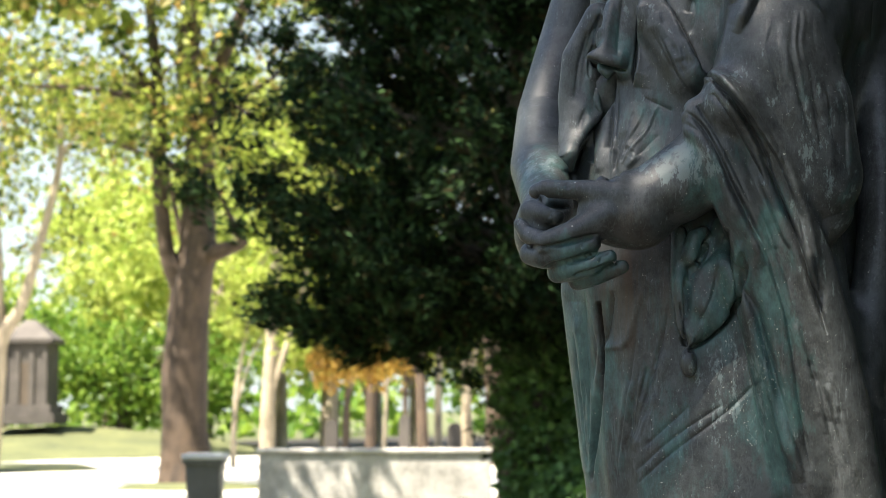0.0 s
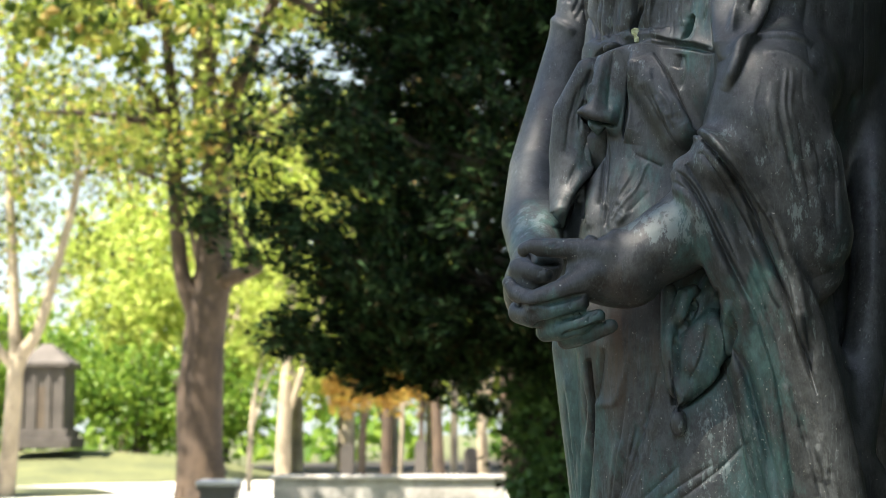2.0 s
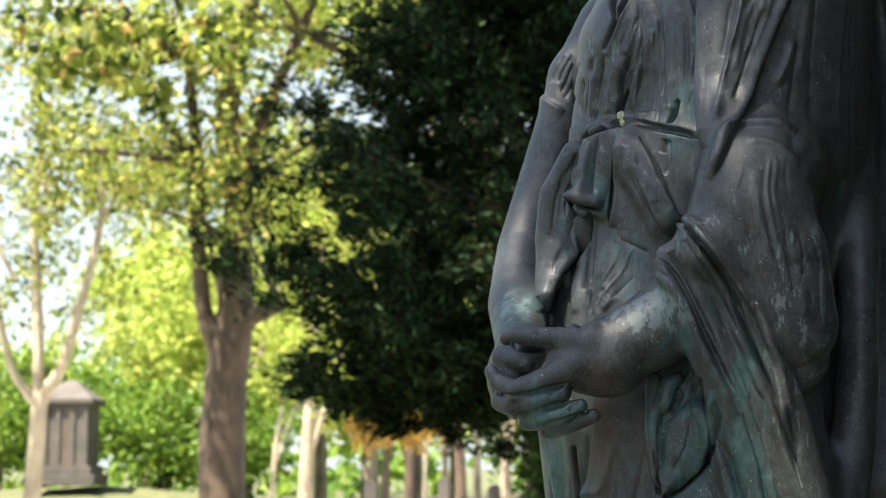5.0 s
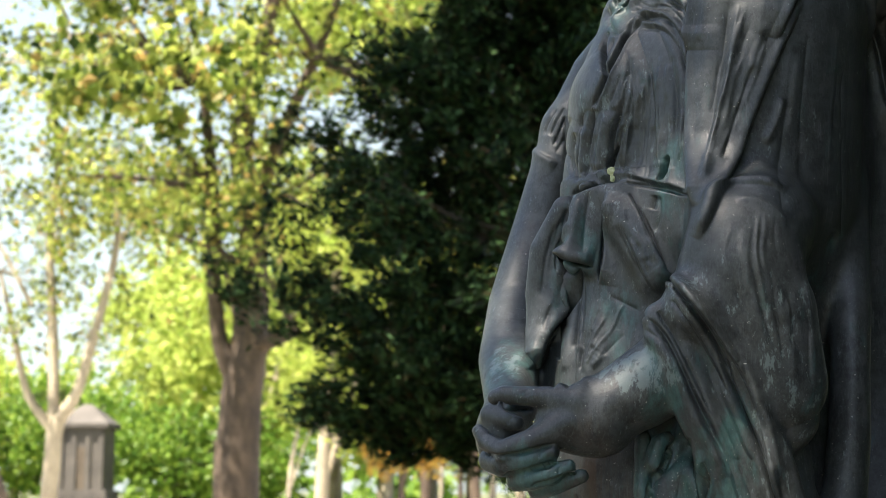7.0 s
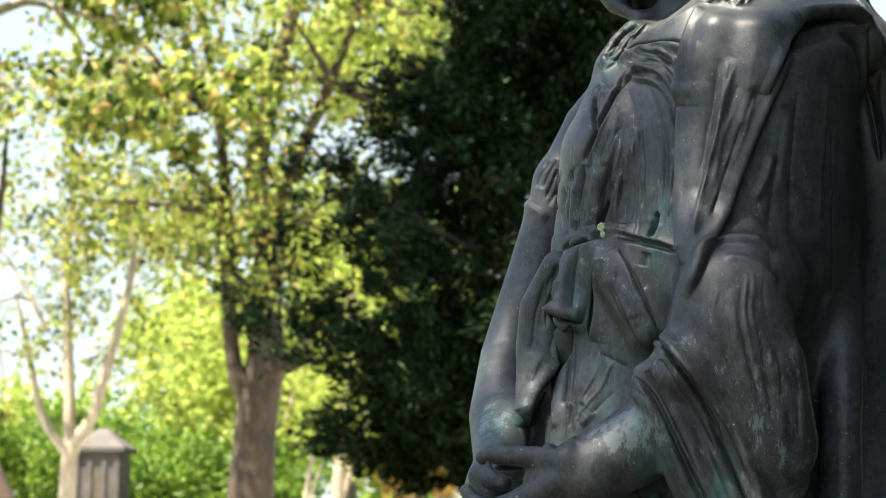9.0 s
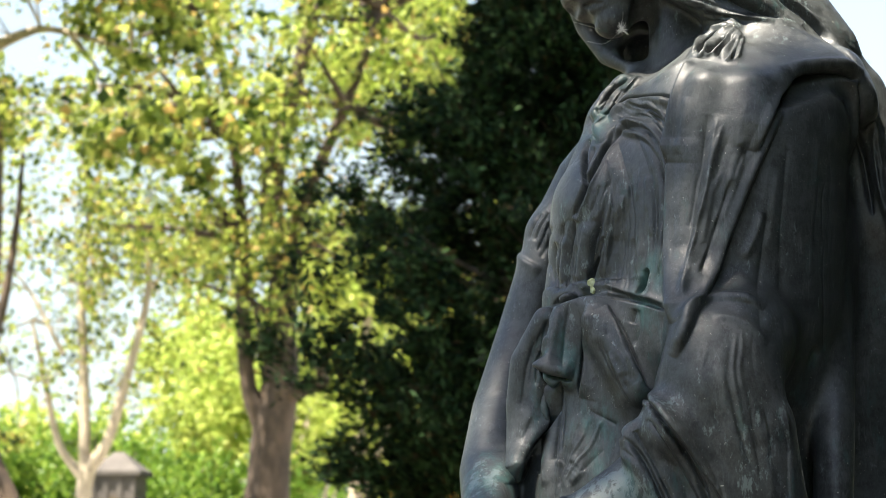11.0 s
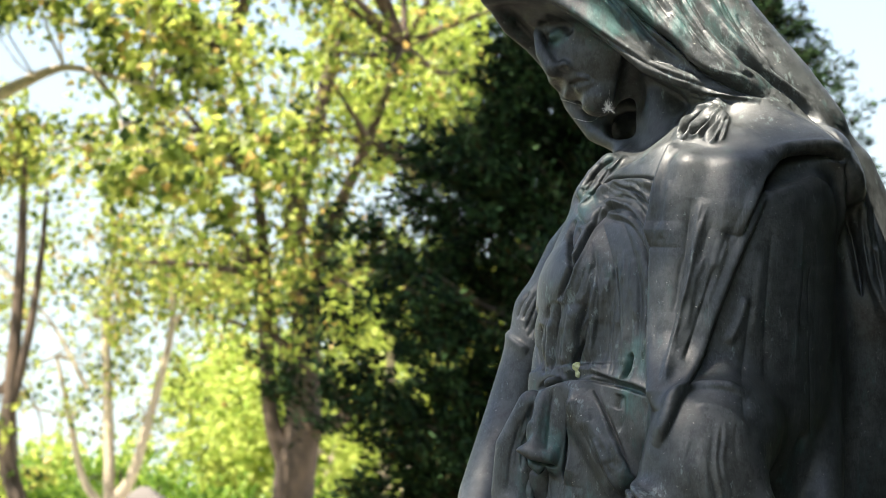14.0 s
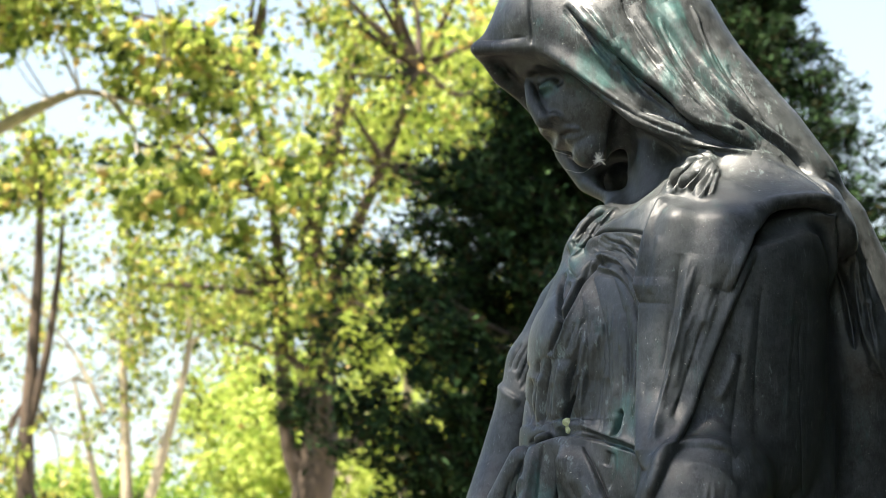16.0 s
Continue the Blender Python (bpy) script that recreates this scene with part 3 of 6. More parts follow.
    # neck, head and face
    c.limb([(0.438, 2.45, 2.481), (0.43, 2.475, 2.623)], [0.052, 0.044], 0.015)
    c.ball((0.364, 2.5, 2.74), (0.085, 0.08, 0.09), (0, 24, 0), 0.015)
    c.ball((0.324, 2.482, 2.69), (0.064, 0.064, 0.098), (0, 31, 0), 0.02)
    c.ball((0.346, 2.46, 2.647), (0.046, 0.042, 0.052), (0, 20, 0), 0.03)
    c.ball((0.328, 2.455, 2.589), (0.026, 0.026, 0.022), (0, 0, 0), 0.025)
    c.limb([(0.331, 2.455, 2.589), (0.392, 2.455, 2.628)], [0.018, 0.026], 0.015)
    # profile: the face falls back below the nose, between the lips and over the chin
    c.limb([(0.262, 2.49, 2.612), (0.272, 2.43, 2.612)], [0.0145, 0.012], 0.004, cut=True)
    c.limb([(0.287, 2.49, 2.588), (0.296, 2.43, 2.590)], [0.0150, 0.011], 0.004, cut=True)
    # dark hollow between the jaw and the neck
    c.limb([(0.377, 2.412, 2.655), (0.379, 2.425, 2.622), (0.376, 2.45, 2.585)], [0.007, 0.017, 0.022], 0.010, cut=True)
    # eye: socket, brow, closed lid and its slit
    c.ball((0.268, 2.424, 2.700), (0.026, 0.017, 0.014), (0, 18, 0), 0.006, cut=True)
    c.limb([(0.246, 2.444, 2.709), (0.252, 2.436, 2.694)], [0.0095, 0.007], 0.006, cut=True)
    c.limb([(0.229, 2.458, 2.722), (0.252, 2.434, 2.725), (0.287, 2.420, 2.724)], [0.008, 0.0085, 0.006], 0.010)
    c.ball((0.272, 2.443, 2.692), (0.019, 0.0125, 0.0085), (0, -18, 0), 0.007)
    c.limb([(0.256, 2.436, 2.694), (0.270, 2.426, 2.692), (0.286, 2.424, 2.700)], [0.002, 0.0035, 0.003], 0.002, cut=True)
    # nose with its wing and nostril
    c.limb([(0.239, 2.462, 2.7), (0.2455, 2.454, 2.666), (0.261, 2.447, 2.6385)], [0.008, 0.0105, 0.0135], 0.006)
    c.ball((0.281, 2.436, 2.6395), (0.0125, 0.010, 0.0085), (0, 20, 0), 0.004)
    c.limb([(0.267, 2.431, 2.630), (0.279, 2.431, 2.633)], [0.004, 0.0045], 0.002, cut=True)
    c.limb([(0.288, 2.424, 2.650), (0.297, 2.422, 2.638), (0.302, 2.422, 2.630)], [0.002, 0.0035, 0.002], 0.004, cut=True)
    # lips
    c.limb([(0.290, 2.448, 2.624), (0.300, 2.436, 2.6215), (0.312, 2.427, 2.617)], [0.0075, 0.006, 0.003], 0.004)
    c.limb([(0.303, 2.447, 2.608), (0.312, 2.437, 2.608), (0.319, 2.430, 2.610)], [0.0085, 0.007, 0.003], 0.004)
    c.limb([(0.290, 2.448, 2.614), (0.302, 2.430, 2.6135), (0.314, 2.423, 2.6145)], [0.0035, 0.0035, 0.002], 0.002, cut=True)
    return c
# clay end


def split_once(v, q, keep):
    """Each quad becomes four, but for those left out by keep."""
    rest, q = q[~keep], q[keep]
    e = np.sort(np.concatenate([q[:, [0, 1]], q[:, [1, 2]], q[:, [2, 3]], q[:, [3, 0]]]), 1).astype(np.int64)
    key, inv = np.unique(e[:, 0] * len(v) + e[:, 1], return_inverse=True)
    mid = (v[key // len(v)] + v[key % len(v)]) / 2
    cen = v[q].mean(1)
    n, m = len(q), len(v)
    a, b, c, d = [m + inv[k * n:(k + 1) * n] for k in range(4)]
    o = m + len(mid) + np.arange(n)
    quads = np.concatenate([np.stack(x, 1) for x in ((q[:, 0], a, o, d), (a, q[:, 1], b, o), (o, b, q[:, 2], c), (d, o, c, q[:, 3]))])
    return np.concatenate([v, mid, cen]), np.concatenate([quads, rest])


def smoothed(v, q, times, amount=0.5):
    e = np.unique(np.sort(np.concatenate([q[:, [0, 1]], q[:, [1, 2]], q[:, [2, 3]], q[:, [3, 0]]]), 1), axis=0)
    i, j = np.concatenate([e[:, 0], e[:, 1]]), np.concatenate([e[:, 1], e[:, 0]])
    deg = np.bincount(i, minlength=len(v))[:, None]
    for _ in range(times):
        acc = np.stack([np.bincount(i, v[j, k], len(v)) for k in range(3)], 1)
        v = v + amount * (acc / deg - v)
    return v


def normals(v, q):
    n = np.cross(v[q[:, 2]] - v[q[:, 0]], v[q[:, 3]] - v[q[:, 1]])
    out = np.stack([np.bincount(q.ravel(), np.repeat(n[:, k], 4), len(v)) for k in range(3)], 1)
    return out / (np.linalg.norm(out, axis=1, keepdims=True) + 1e-12)


class Chisel:
    """Works folds into a skin: raised laps of cloth, rounded folds and sharp creases."""

    def __init__(self, v, q):
        self.v, self.q = v, q
        self.n = normals(v, q)
        self.front = np.array((0.08, 0.985, 0.15))
        self.d = np.zeros(len(v))
        self.shift = np.zeros_like(v)

    def near(self, pts, reach):
        p = np.array(pts, float)
        # round the corners of the drawn line
        for _ in range(2):
            p = np.concatenate([p[:1], np.stack([0.75 * p[:-1] + 0.25 * p[1:], 0.25 * p[:-1] + 0.75 * p[1:]], 1).reshape(-1, 3), p[-1:]])
        pad = reach + 0.01
        ok = np.ones(len(self.v), bool)
        for k, more in enumerate((0, 0.05, 0)):
            ok &= (self.v[:, k] > p[:, k].min() - pad - more) & (self.v[:, k] < p[:, k].max() + pad + more)
        idx = np.nonzero(ok)[0]
        x = self.v[idx]
        best, side, along = np.full(len(idx), 9.0), np.zeros(len(idx)), np.zeros(len(idx))
        self.across = np.zeros((len(idx), 3))
        total = np.linalg.norm(np.diff(p, axis=0), axis=1)
        start = np.r_[0, np.cumsum(total)]
        f = self.front / np.linalg.norm(self.front)
        flatx = x - (x @ f)[:, None] * f
        flatp = p - (p @ f)[:, None] * f
        depth = x @ f
        for n, (a, b) in enumerate(zip(flatp[:-1], flatp[1:])):
            e = b - a
            t = np.clip((flatx - a) @ e / (e @ e + 1e-12), 0, 1)
            o = flatx - a - t[:, None] * e
            deep = depth - (p[n] @ f + t * ((p[n + 1] - p[n]) @ f))
            dist = np.sqrt((o * o).sum(1) + np.maximum(0, np.abs(deep) - 0.06) ** 2)
            less = dist < best
            left = np.cross(f, e)
            sgn = np.sign(o @ left)
            self.across[less] = -left / (np.linalg.norm(left) + 1e-12)
            best = np.where(less, dist, best)
            side = np.where(less, sgn, side)
            along = np.where(less, (start[n] + t * total[n]) / start[-1], along)
        # fade the two ends
        fade = np.clip(np.minimum(along, 1 - along) * 7, 0, 1) ** 0.7
        return idx, best, side, fade

    def lap(self, pts, amp=0.010, wide=0.045, over=0.0):
        """A layer that ends in an edge: raised to the left of the line as it is drawn."""
        idx, d, side, fade = self.near(pts, 2 * wide)
        s = d * -side
        up = 1 / (1 + np.exp(-np.clip(s / 0.0016, -30, 30)))
        lift = amp * (up * np.exp(-(np.maximum(s, 0) / wide) ** 2) * (1 + 0.35 * np.exp(-((s - 0.006) / 0.005) ** 2)) - 0.3 * (1 - up) * np.exp(s.clip(-1, 0) / (0.15 * wide)))
        self.d[idx] += lift * fade
        # the edge hangs over what lies under it
        self.shift[idx] -= self.across * (over * fade * np.exp(-((s - 0.0025) / 0.0045) ** 2))[:, None]

    def fold(self, pts, amp=0.006, wide=0.012):
        idx, d, _, fade = self.near(pts, 2.5 * wide)
        self.d[idx] += amp * np.exp(-(d / wide) ** 2) * fade

    def crease(self, pts, amp=0.006, wide=0.006):
        idx, d, _, fade = self.near(pts, 4 * wide)
        self.d[idx] -= amp * np.exp(-d / wide) * fade

    def groove(self, pts, amp=0.012, wide=0.004):
        """A deep narrow cut that thins out at both ends."""
        wide = max(0.0031, 0.72 * wide)
        idx, d, _, fade = self.near(pts, 3 * wide)
        self.d[idx] -= amp * np.exp(-(d / (wide * (0.35 + 0.65 * fade))) ** 2) * fade

    def between(self, a, b, n, amp, wide, seed):
        """Irregular small folds and creases running between two drawn lines."""
        rng = np.random.default_rng(seed)
        ends = []
        for p in (a, b):
            p = np.array(p, float)
            far = np.r_[0, np.cumsum(np.linalg.norm(np.diff(p, axis=0), axis=1))]
            ends.append(np.stack([np.interp(np.linspace(0, far[-1], 12), far, p[:, k]) for k in range(3)], 1))
        for _ in range(n):
            u, lo = rng.random(), int(rng.integers(0, 7))
            line = (ends[0] * (1 - u) + ends[1] * u)[lo:lo + int(rng.integers(4, 9))]
            line = line + rng.standard_normal(line.shape) * (0.0012, 0, 0)
            much = 0.5 + rng.random()
            if rng.random() < 0.55:
                self.crease(line, amp * much, wide * (0.6 + 0.6 * rng.random()))
            else:
                self.fold(line, amp * much, wide * (0.8 + rng.random()))

    def done(self):
        return self.v + self.n * (1.4 * self.d)[:, None] + self.shift, self.q


def figure():
    c = clay_body(0.0032)

    def ridge(pts, r=0.012, k=None, end=None):
        c.limb(pts, list(np.linspace(r, r if end is None else end, len(pts))), k or 1.3 * r)

    # raised forms: cloak panel, sash, braid, falling cloth
    ridge([(0.453, 2.238, 2.426), (0.435, 2.234, 2.301), (0.418, 2.236, 2.195), (0.404, 2.203, 2.096)], 0.013, 0.04, 0.010)
    ridge([(0.502, 2.229, 2.423), (0.475, 2.222, 2.299), (0.442, 2.223, 2.201), (0.415, 2.209, 2.119)], 0.013, 0.04, 0.010)
    c.limb([(0.228, 2.372, 2.12), (0.206, 2.388, 2.06), (0.198, 2.39, 2.0), (0.193, 2.385, 1.95), (0.187, 2.37, 1.908)], [0.022, 0.032, 0.030, 0.022, 0.007], 0.010, flat=1.5)
    for x, low in ((-0.016, 0.014), (-0.006, 0.010), (0.006, 0.005), (0.016, 0.0)):
        c.limb([(0.261 + 0.4 * x, 2.342, 2.138), (0.254 + x, 2.338, 2.095), (0.249 + 1.15 * x, 2.334, 2.047 + low - 0.014)], [0.015, 0.016, 0.014], 0.012, flat=1.2)
    ridge([(0.297, 2.325, 2.135), (0.309, 2.309, 2.086), (0.327, 2.29, 2.043), (0.343, 2.28, 2.012)], 0.018, 0.03, 0.012)
    ridge([(0.345, 2.409, 2.479), (0.324, 2.412, 2.459), (0.309, 2.409, 2.432)], 0.017, 0.012)
    ridge([(0.44, 2.303, 2.493), (0.461, 2.35, 2.524), (0.483, 2.359, 2.543), (0.501, 2.347, 2.544)], 0.010, 0.012)
    ridge([(0.446, 2.281, 2.481), (0.465, 2.292, 2.497), (0.484, 2.331, 2.522)], 0.010, 0.012)
    ridge([(0.491, 2.35, 2.542), (0.496, 2.303, 2.509), (0.485, 2.261, 2.475)], 0.010, 0.014, 0.007)
    # scarf hanging from the wrist, with its knob
    c.limb([(0.386, 2.252, 1.80), (0.367, 2.246, 1.737), (0.354, 2.241, 1.69), (0.336, 2.238, 1.652)], [0.018, 0.033, 0.026, 0.006], 0.008, flat=1.4)
    c.ball((0.388, 2.236, 1.718), (0.016, 0.018, 0.032), (0, -12, 0), 0.012)
    c.limb([(0.323, 2.25, 1.79), (0.320, 2.238, 1.72), (0.324, 2.234, 1.66), (0.331, 2.236, 1.638)], [0.011, 0.012, 0.009, 0.005], 0.006)
    c.limb([(0.335, 2.232, 1.755), (0.342, 2.232, 1.782), (0.354, 2.236, 1.79)], [0.012, 0.011, 0.009], 0.006)
    c.limb([(0.394, 2.228, 1.822), (0.390, 2.228, 1.79)], [0.013, 0.012], 0.008)
    c.limb([(0.408, 2.222, 1.785), (0.412, 2.222, 1.74), (0.408, 2.224, 1.712)], [0.008, 0.012, 0.008], 0.005, cut=True)
    c.ball((0.331, 2.235, 1.612), (0.0115, 0.013, 0.020), (0, 0, 0), 0.005)
    # deep hollow between the cloak's edge and the near shoulder
    c.limb([(0.530, 2.205, 2.37), (0.548, 2.213, 2.41), (0.572, 2.236, 2.430), (0.60, 2.252, 2.440), (0.632, 2.267, 2.442), (0.655, 2.287, 2.428), (0.668, 2.31, 2.39), (0.674, 2.35, 2.32)], [0.010, 0.020, 0.027, 0.024, 0.018, 0.016, 0.014, 0.010], 0.006, cut=True)
    v, q = c.skin()
    flat = np.cross(v[q[:, 2]] - v[q[:, 0]], v[q[:, 3]] - v[q[:, 1]])
    flat /= np.linalg.norm(flat, axis=1, keepdims=True) + 1e-12
    v, q = split_once(v, q, (flat @ np.array((0.0, -0.97, -0.1)) > -0.25) & (v[q[:, 0], 2] > 1.3))
    v = smoothed(v, q, 3)
    w = Chisel(v, q)
    # cloak: inner edge; blouse and collar
    w.lap([(0.433, 2.280, 2.481), (0.426, 2.271, 2.459), (0.416, 2.264, 2.437), (0.407, 2.260, 2.413), (0.401, 2.258, 2.386), (0.398, 2.265, 2.356), (0.396, 2.259, 2.323)], 0.009, 0.03, 0.004)
    w.lap([(0.400, 2.262, 2.358), (0.398, 2.256, 2.308), (0.396, 2.253, 2.252), (0.394, 2.247, 2.195), (0.391, 2.224, 2.137), (0.386, 2.165, 2.089)], 0.008, 0.03, 0.003)
    w.groove([(0.428, 2.277, 2.469), (0.418, 2.267, 2.444), (0.406, 2.262, 2.417), (0.399, 2.261, 2.387), (0.395, 2.265, 2.348), (0.393, 2.261, 2.308)], 0.008, 0.0035)
    w.groove([(0.398, 2.265, 2.351), (0.394, 2.259, 2.293), (0.393, 2.254, 2.236), (0.391, 2.248, 2.180), (0.388, 2.215, 2.120)], 0.008, 0.0035)
    w.lap([(0.406, 2.262, 2.415), (0.380, 2.299, 2.428), (0.359, 2.360, 2.441), (0.336, 2.379, 2.432), (0.318, 2.385, 2.426)], 0.006, 0.015, 0.003)
    w.groove([(0.405, 2.265, 2.421), (0.380, 2.303, 2.433), (0.359, 2.363, 2.445), (0.335, 2.382, 2.438), (0.320, 2.386, 2.432)], 0.005, 0.003)
    w.crease([(0.328, 2.369, 2.411), (0.355, 2.348, 2.418), (0.376, 2.292, 2.396), (0.391, 2.267, 2.361)], 0.003, 0.003)
    w.crease([(0.331, 2.353, 2.398), (0.361, 2.317, 2.395), (0.382, 2.277, 2.357), (0.393, 2.262, 2.321)], 0.003, 0.003)
    w.crease([(0.338, 2.345, 2.384), (0.366, 2.303, 2.369), (0.385, 2.274, 2.323), (0.391, 2.262, 2.286)], 0.003, 0.003)
    w.crease([(0.363, 2.341, 2.426), (0.380, 2.301, 2.410), (0.393, 2.274, 2.382)], 0.003, 0.003)
    w.fold([(0.330, 2.357, 2.403), (0.358, 2.332, 2.406), (0.380, 2.280, 2.375), (0.392, 2.265, 2.341)], 0.003, 0.004)
    w.fold([(0.335, 2.355, 2.393), (0.363, 2.310, 2.382), (0.384, 2.279, 2.341), (0.392, 2.265, 2.304)], 0.003, 0.004)
    w.crease([(0.293, 2.441, 2.439), (0.294, 2.390, 2.401), (0.305, 2.358, 2.377), (0.319, 2.353, 2.384)], 0.004, 0.003)
    w.crease([(0.301, 2.398, 2.442), (0.310, 2.384, 2.425), (0.325, 2.384, 2.429)], 0.004, 0.003)
    w.groove([(0.331, 2.353, 2.400), (0.311, 2.351, 2.366), (0.295, 2.342, 2.333), (0.287, 2.346, 2.316)], 0.007, 0.003)
    w.groove([(0.292, 2.391, 2.393), (0.285, 2.389, 2.374), (0.281, 2.375, 2.355)], 0.006, 0.003)
    w.crease([(0.287, 2.344, 2.312), (0.277, 2.336, 2.280), (0.269, 2.347, 2.265)], 0.004, 0.003)
    w.crease([(0.232, 2.549, 2.308), (0.233, 2.543, 2.257), (0.236, 2.396, 2.174)], 0.004, 0.003)
    w.crease([(0.250, 2.375, 2.262), (0.245, 2.377, 2.213), (0.240, 2.390, 2.173)], 0.004, 0.003)
    w.crease([(0.266, 2.356, 2.258), (0.260, 2.366, 2.210), (0.256, 2.364, 2.169)], 0.003, 0.003)
    w.groove([(0.308, 2.325, 2.235), (0.298, 2.348, 2.199), (0.286, 2.346, 2.174)], 0.004, 0.003)
    w.crease([(0.321, 2.328, 2.335), (0.310, 2.321, 2.275), (0.297, 2.340, 2.230)], 0.003, 0.0035)
    # cloak: the edge that frames the near arm
    w.lap([(0.396, 2.172, 2.054), (0.404, 2.176, 2.069), (0.424, 2.193, 2.11), (0.449, 2.21, 2.156), (0.475, 2.218, 2.228), (0.512, 2.219, 2.314), (0.551, 2.225, 2.388)], 0.006, 0.02, 0.003)
    w.lap([(0.509, 2.218, 2.328), (0.528, 2.221, 2.382), (0.548, 2.237, 2.43), (0.561, 2.249, 2.445), (0.602, 2.272, 2.458), (0.642, 2.284, 2.463), (0.672, 2.302, 2.455)], 0.010, 0.03, 0.003)
    w.groove([(0.532, 2.22, 2.382), (0.552, 2.236, 2.427), (0.565, 2.248, 2.44), (0.602, 2.27, 2.452), (0.642, 2.284, 2.456), (0.665, 2.296, 2.451)], 0.016, 0.006)
    w.lap([(0.659, 2.294, 2.463), (0.677, 2.307, 2.441), (0.695, 2.384, 2.404), (0.701, 2.392, 2.34), (0.709, 2.392, 2.295), (0.723, 2.394, 2.259), (0.743, 2.414, 2.221)], 0.006, 0.02)
    w.groove([(0.668, 2.298, 2.447), (0.676, 2.321, 2.4), (0.692, 2.394, 2.34), (0.699, 2.398, 2.276)], 0.012, 0.006)
    w.crease([(0.475, 2.221, 2.291), (0.456, 2.222, 2.232), (0.431, 2.222, 2.162)], 0.004, 0.005)
    w.crease([(0.448, 2.231, 2.385), (0.432, 2.233, 2.271), (0.413, 2.235, 2.165)], 0.003, 0.006)
    w.fold([(0.463, 2.226, 2.384), (0.443, 2.231, 2.27), (0.417, 2.228, 2.157)], 0.003, 0.010)
    w.fold([(0.516, 2.217, 2.247), (0.505, 2.217, 2.211), (0.489, 2.215, 2.184)], 0.003, 0.006)
    w.between([(0.427, 2.247, 2.412), (0.409, 2.247, 2.304), (0.401, 2.248, 2.197), (0.396, 2.232, 2.12)], [(0.523, 2.222, 2.398), (0.494, 2.218, 2.313), (0.462, 2.221, 2.231), (0.422, 2.217, 2.141)], 26, 0.0013, 0.0032, 1)
    # blouse gathered into the belt
    w.groove([(0.35, 2.347, 2.406), (0.317, 2.352, 2.374), (0.299, 2.342, 2.339), (0.284, 2.339, 2.306), (0.268, 2.352, 2.268)], 0.009, 0.004)
    w.groove([(0.283, 2.389, 2.377), (0.282, 2.356, 2.34), (0.286, 2.339, 2.308)], 0.008, 0.0035)
    w.lap([(0.275, 2.347, 2.258), (0.295, 2.336, 2.318), (0.316, 2.347, 2.363), (0.341, 2.349, 2.394), (0.36, 2.325, 2.404)], 0.005, 0.02)
    w.crease([(0.24, 2.39, 2.239), (0.234, 2.401, 2.199), (0.244, 2.375, 2.163)], 0.005, 0.004)
    w.crease([(0.268, 2.353, 2.264), (0.259, 2.364, 2.216), (0.253, 2.362, 2.163)], 0.005, 0.004)
    w.crease([(0.304, 2.329, 2.258), (0.293, 2.341, 2.205), (0.289, 2.336, 2.172)], 0.005, 0.004)
    w.groove([(0.289, 2.336, 2.163), (0.291, 2.343, 2.187), (0.304, 2.338, 2.21)], 0.006, 0.003)
    w.fold([(0.25, 2.375, 2.244), (0.246, 2.379, 2.207), (0.25, 2.367, 2.169)], 0.003, 0.008)
    w.fold([(0.284, 2.341, 2.257), (0.274, 2.352, 2.209), (0.27, 2.348, 2.171)], 0.004, 0.009)
    w.fold([(0.321, 2.319, 2.293), (0.315, 2.331, 2.229), (0.308, 2.332, 2.176)], 0.003, 0.008)
    w.fold([(0.356, 2.301, 2.313), (0.357, 2.292, 2.237), (0.349, 2.289, 2.167)], 0.003, 0.008)
    w.crease([(0.339, 2.312, 2.299), (0.336, 2.313, 2.234), (0.327, 2.312, 2.168)], 0.003, 0.004)
    w.crease([(0.373, 2.284, 2.324), (0.375, 2.271, 2.24), (0.37, 2.268, 2.16)], 0.003, 0.004)
    w.between([(0.275, 2.346, 2.3), (0.244, 2.384, 2.25), (0.234, 2.4, 2.194), (0.241, 2.38, 2.161)], [(0.385, 2.271, 2.337), (0.388, 2.26, 2.254), (0.384, 2.261, 2.19), (0.38, 2.254, 2.133)], 60, 0.0013, 0.0030, 2)
    w.between([(0.356, 2.371, 2.44), (0.38, 2.298, 2.422), (0.398, 2.264, 2.395), (0.401, 2.255, 2.338)], [(0.326, 2.38, 2.414), (0.356, 2.324, 2.384), (0.378, 2.28, 2.343), (0.391, 2.26, 2.284)], 35, 0.0018, 0.0023, 13)
    for p in ([(0.349, 2.341, 2.397), (0.368, 2.292, 2.335), (0.377, 2.273, 2.265), (0.371, 2.272, 2.192)], [(0.364, 2.311, 2.395), (0.382, 2.275, 2.338), (0.389, 2.263, 2.278), (0.384, 2.261, 2.206)], [(0.331, 2.345, 2.375), (0.345, 2.31, 2.307), (0.351, 2.299, 2.239), (0.342, 2.299, 2.174)], [(0.314, 2.339, 2.348), (0.323, 2.319, 2.285), (0.323, 2.326, 2.228), (0.312, 2.335, 2.181)]):
        w.crease(p, 0.0022, 0.0034)
    w.groove([(0.24, 2.381, 2.144), (0.254, 2.36, 2.152), (0.28, 2.341, 2.159), (0.292, 2.334, 2.163), (0.316, 2.321, 2.157), (0.348, 2.286, 2.142), (0.39, 2.24, 2.123)], 0.006, 0.0032)
    w.lap([(0.301, 2.33, 2.157), (0.316, 2.319, 2.154), (0.348, 2.284, 2.14), (0.39, 2.239, 2.12)], 0.003, 0.015)
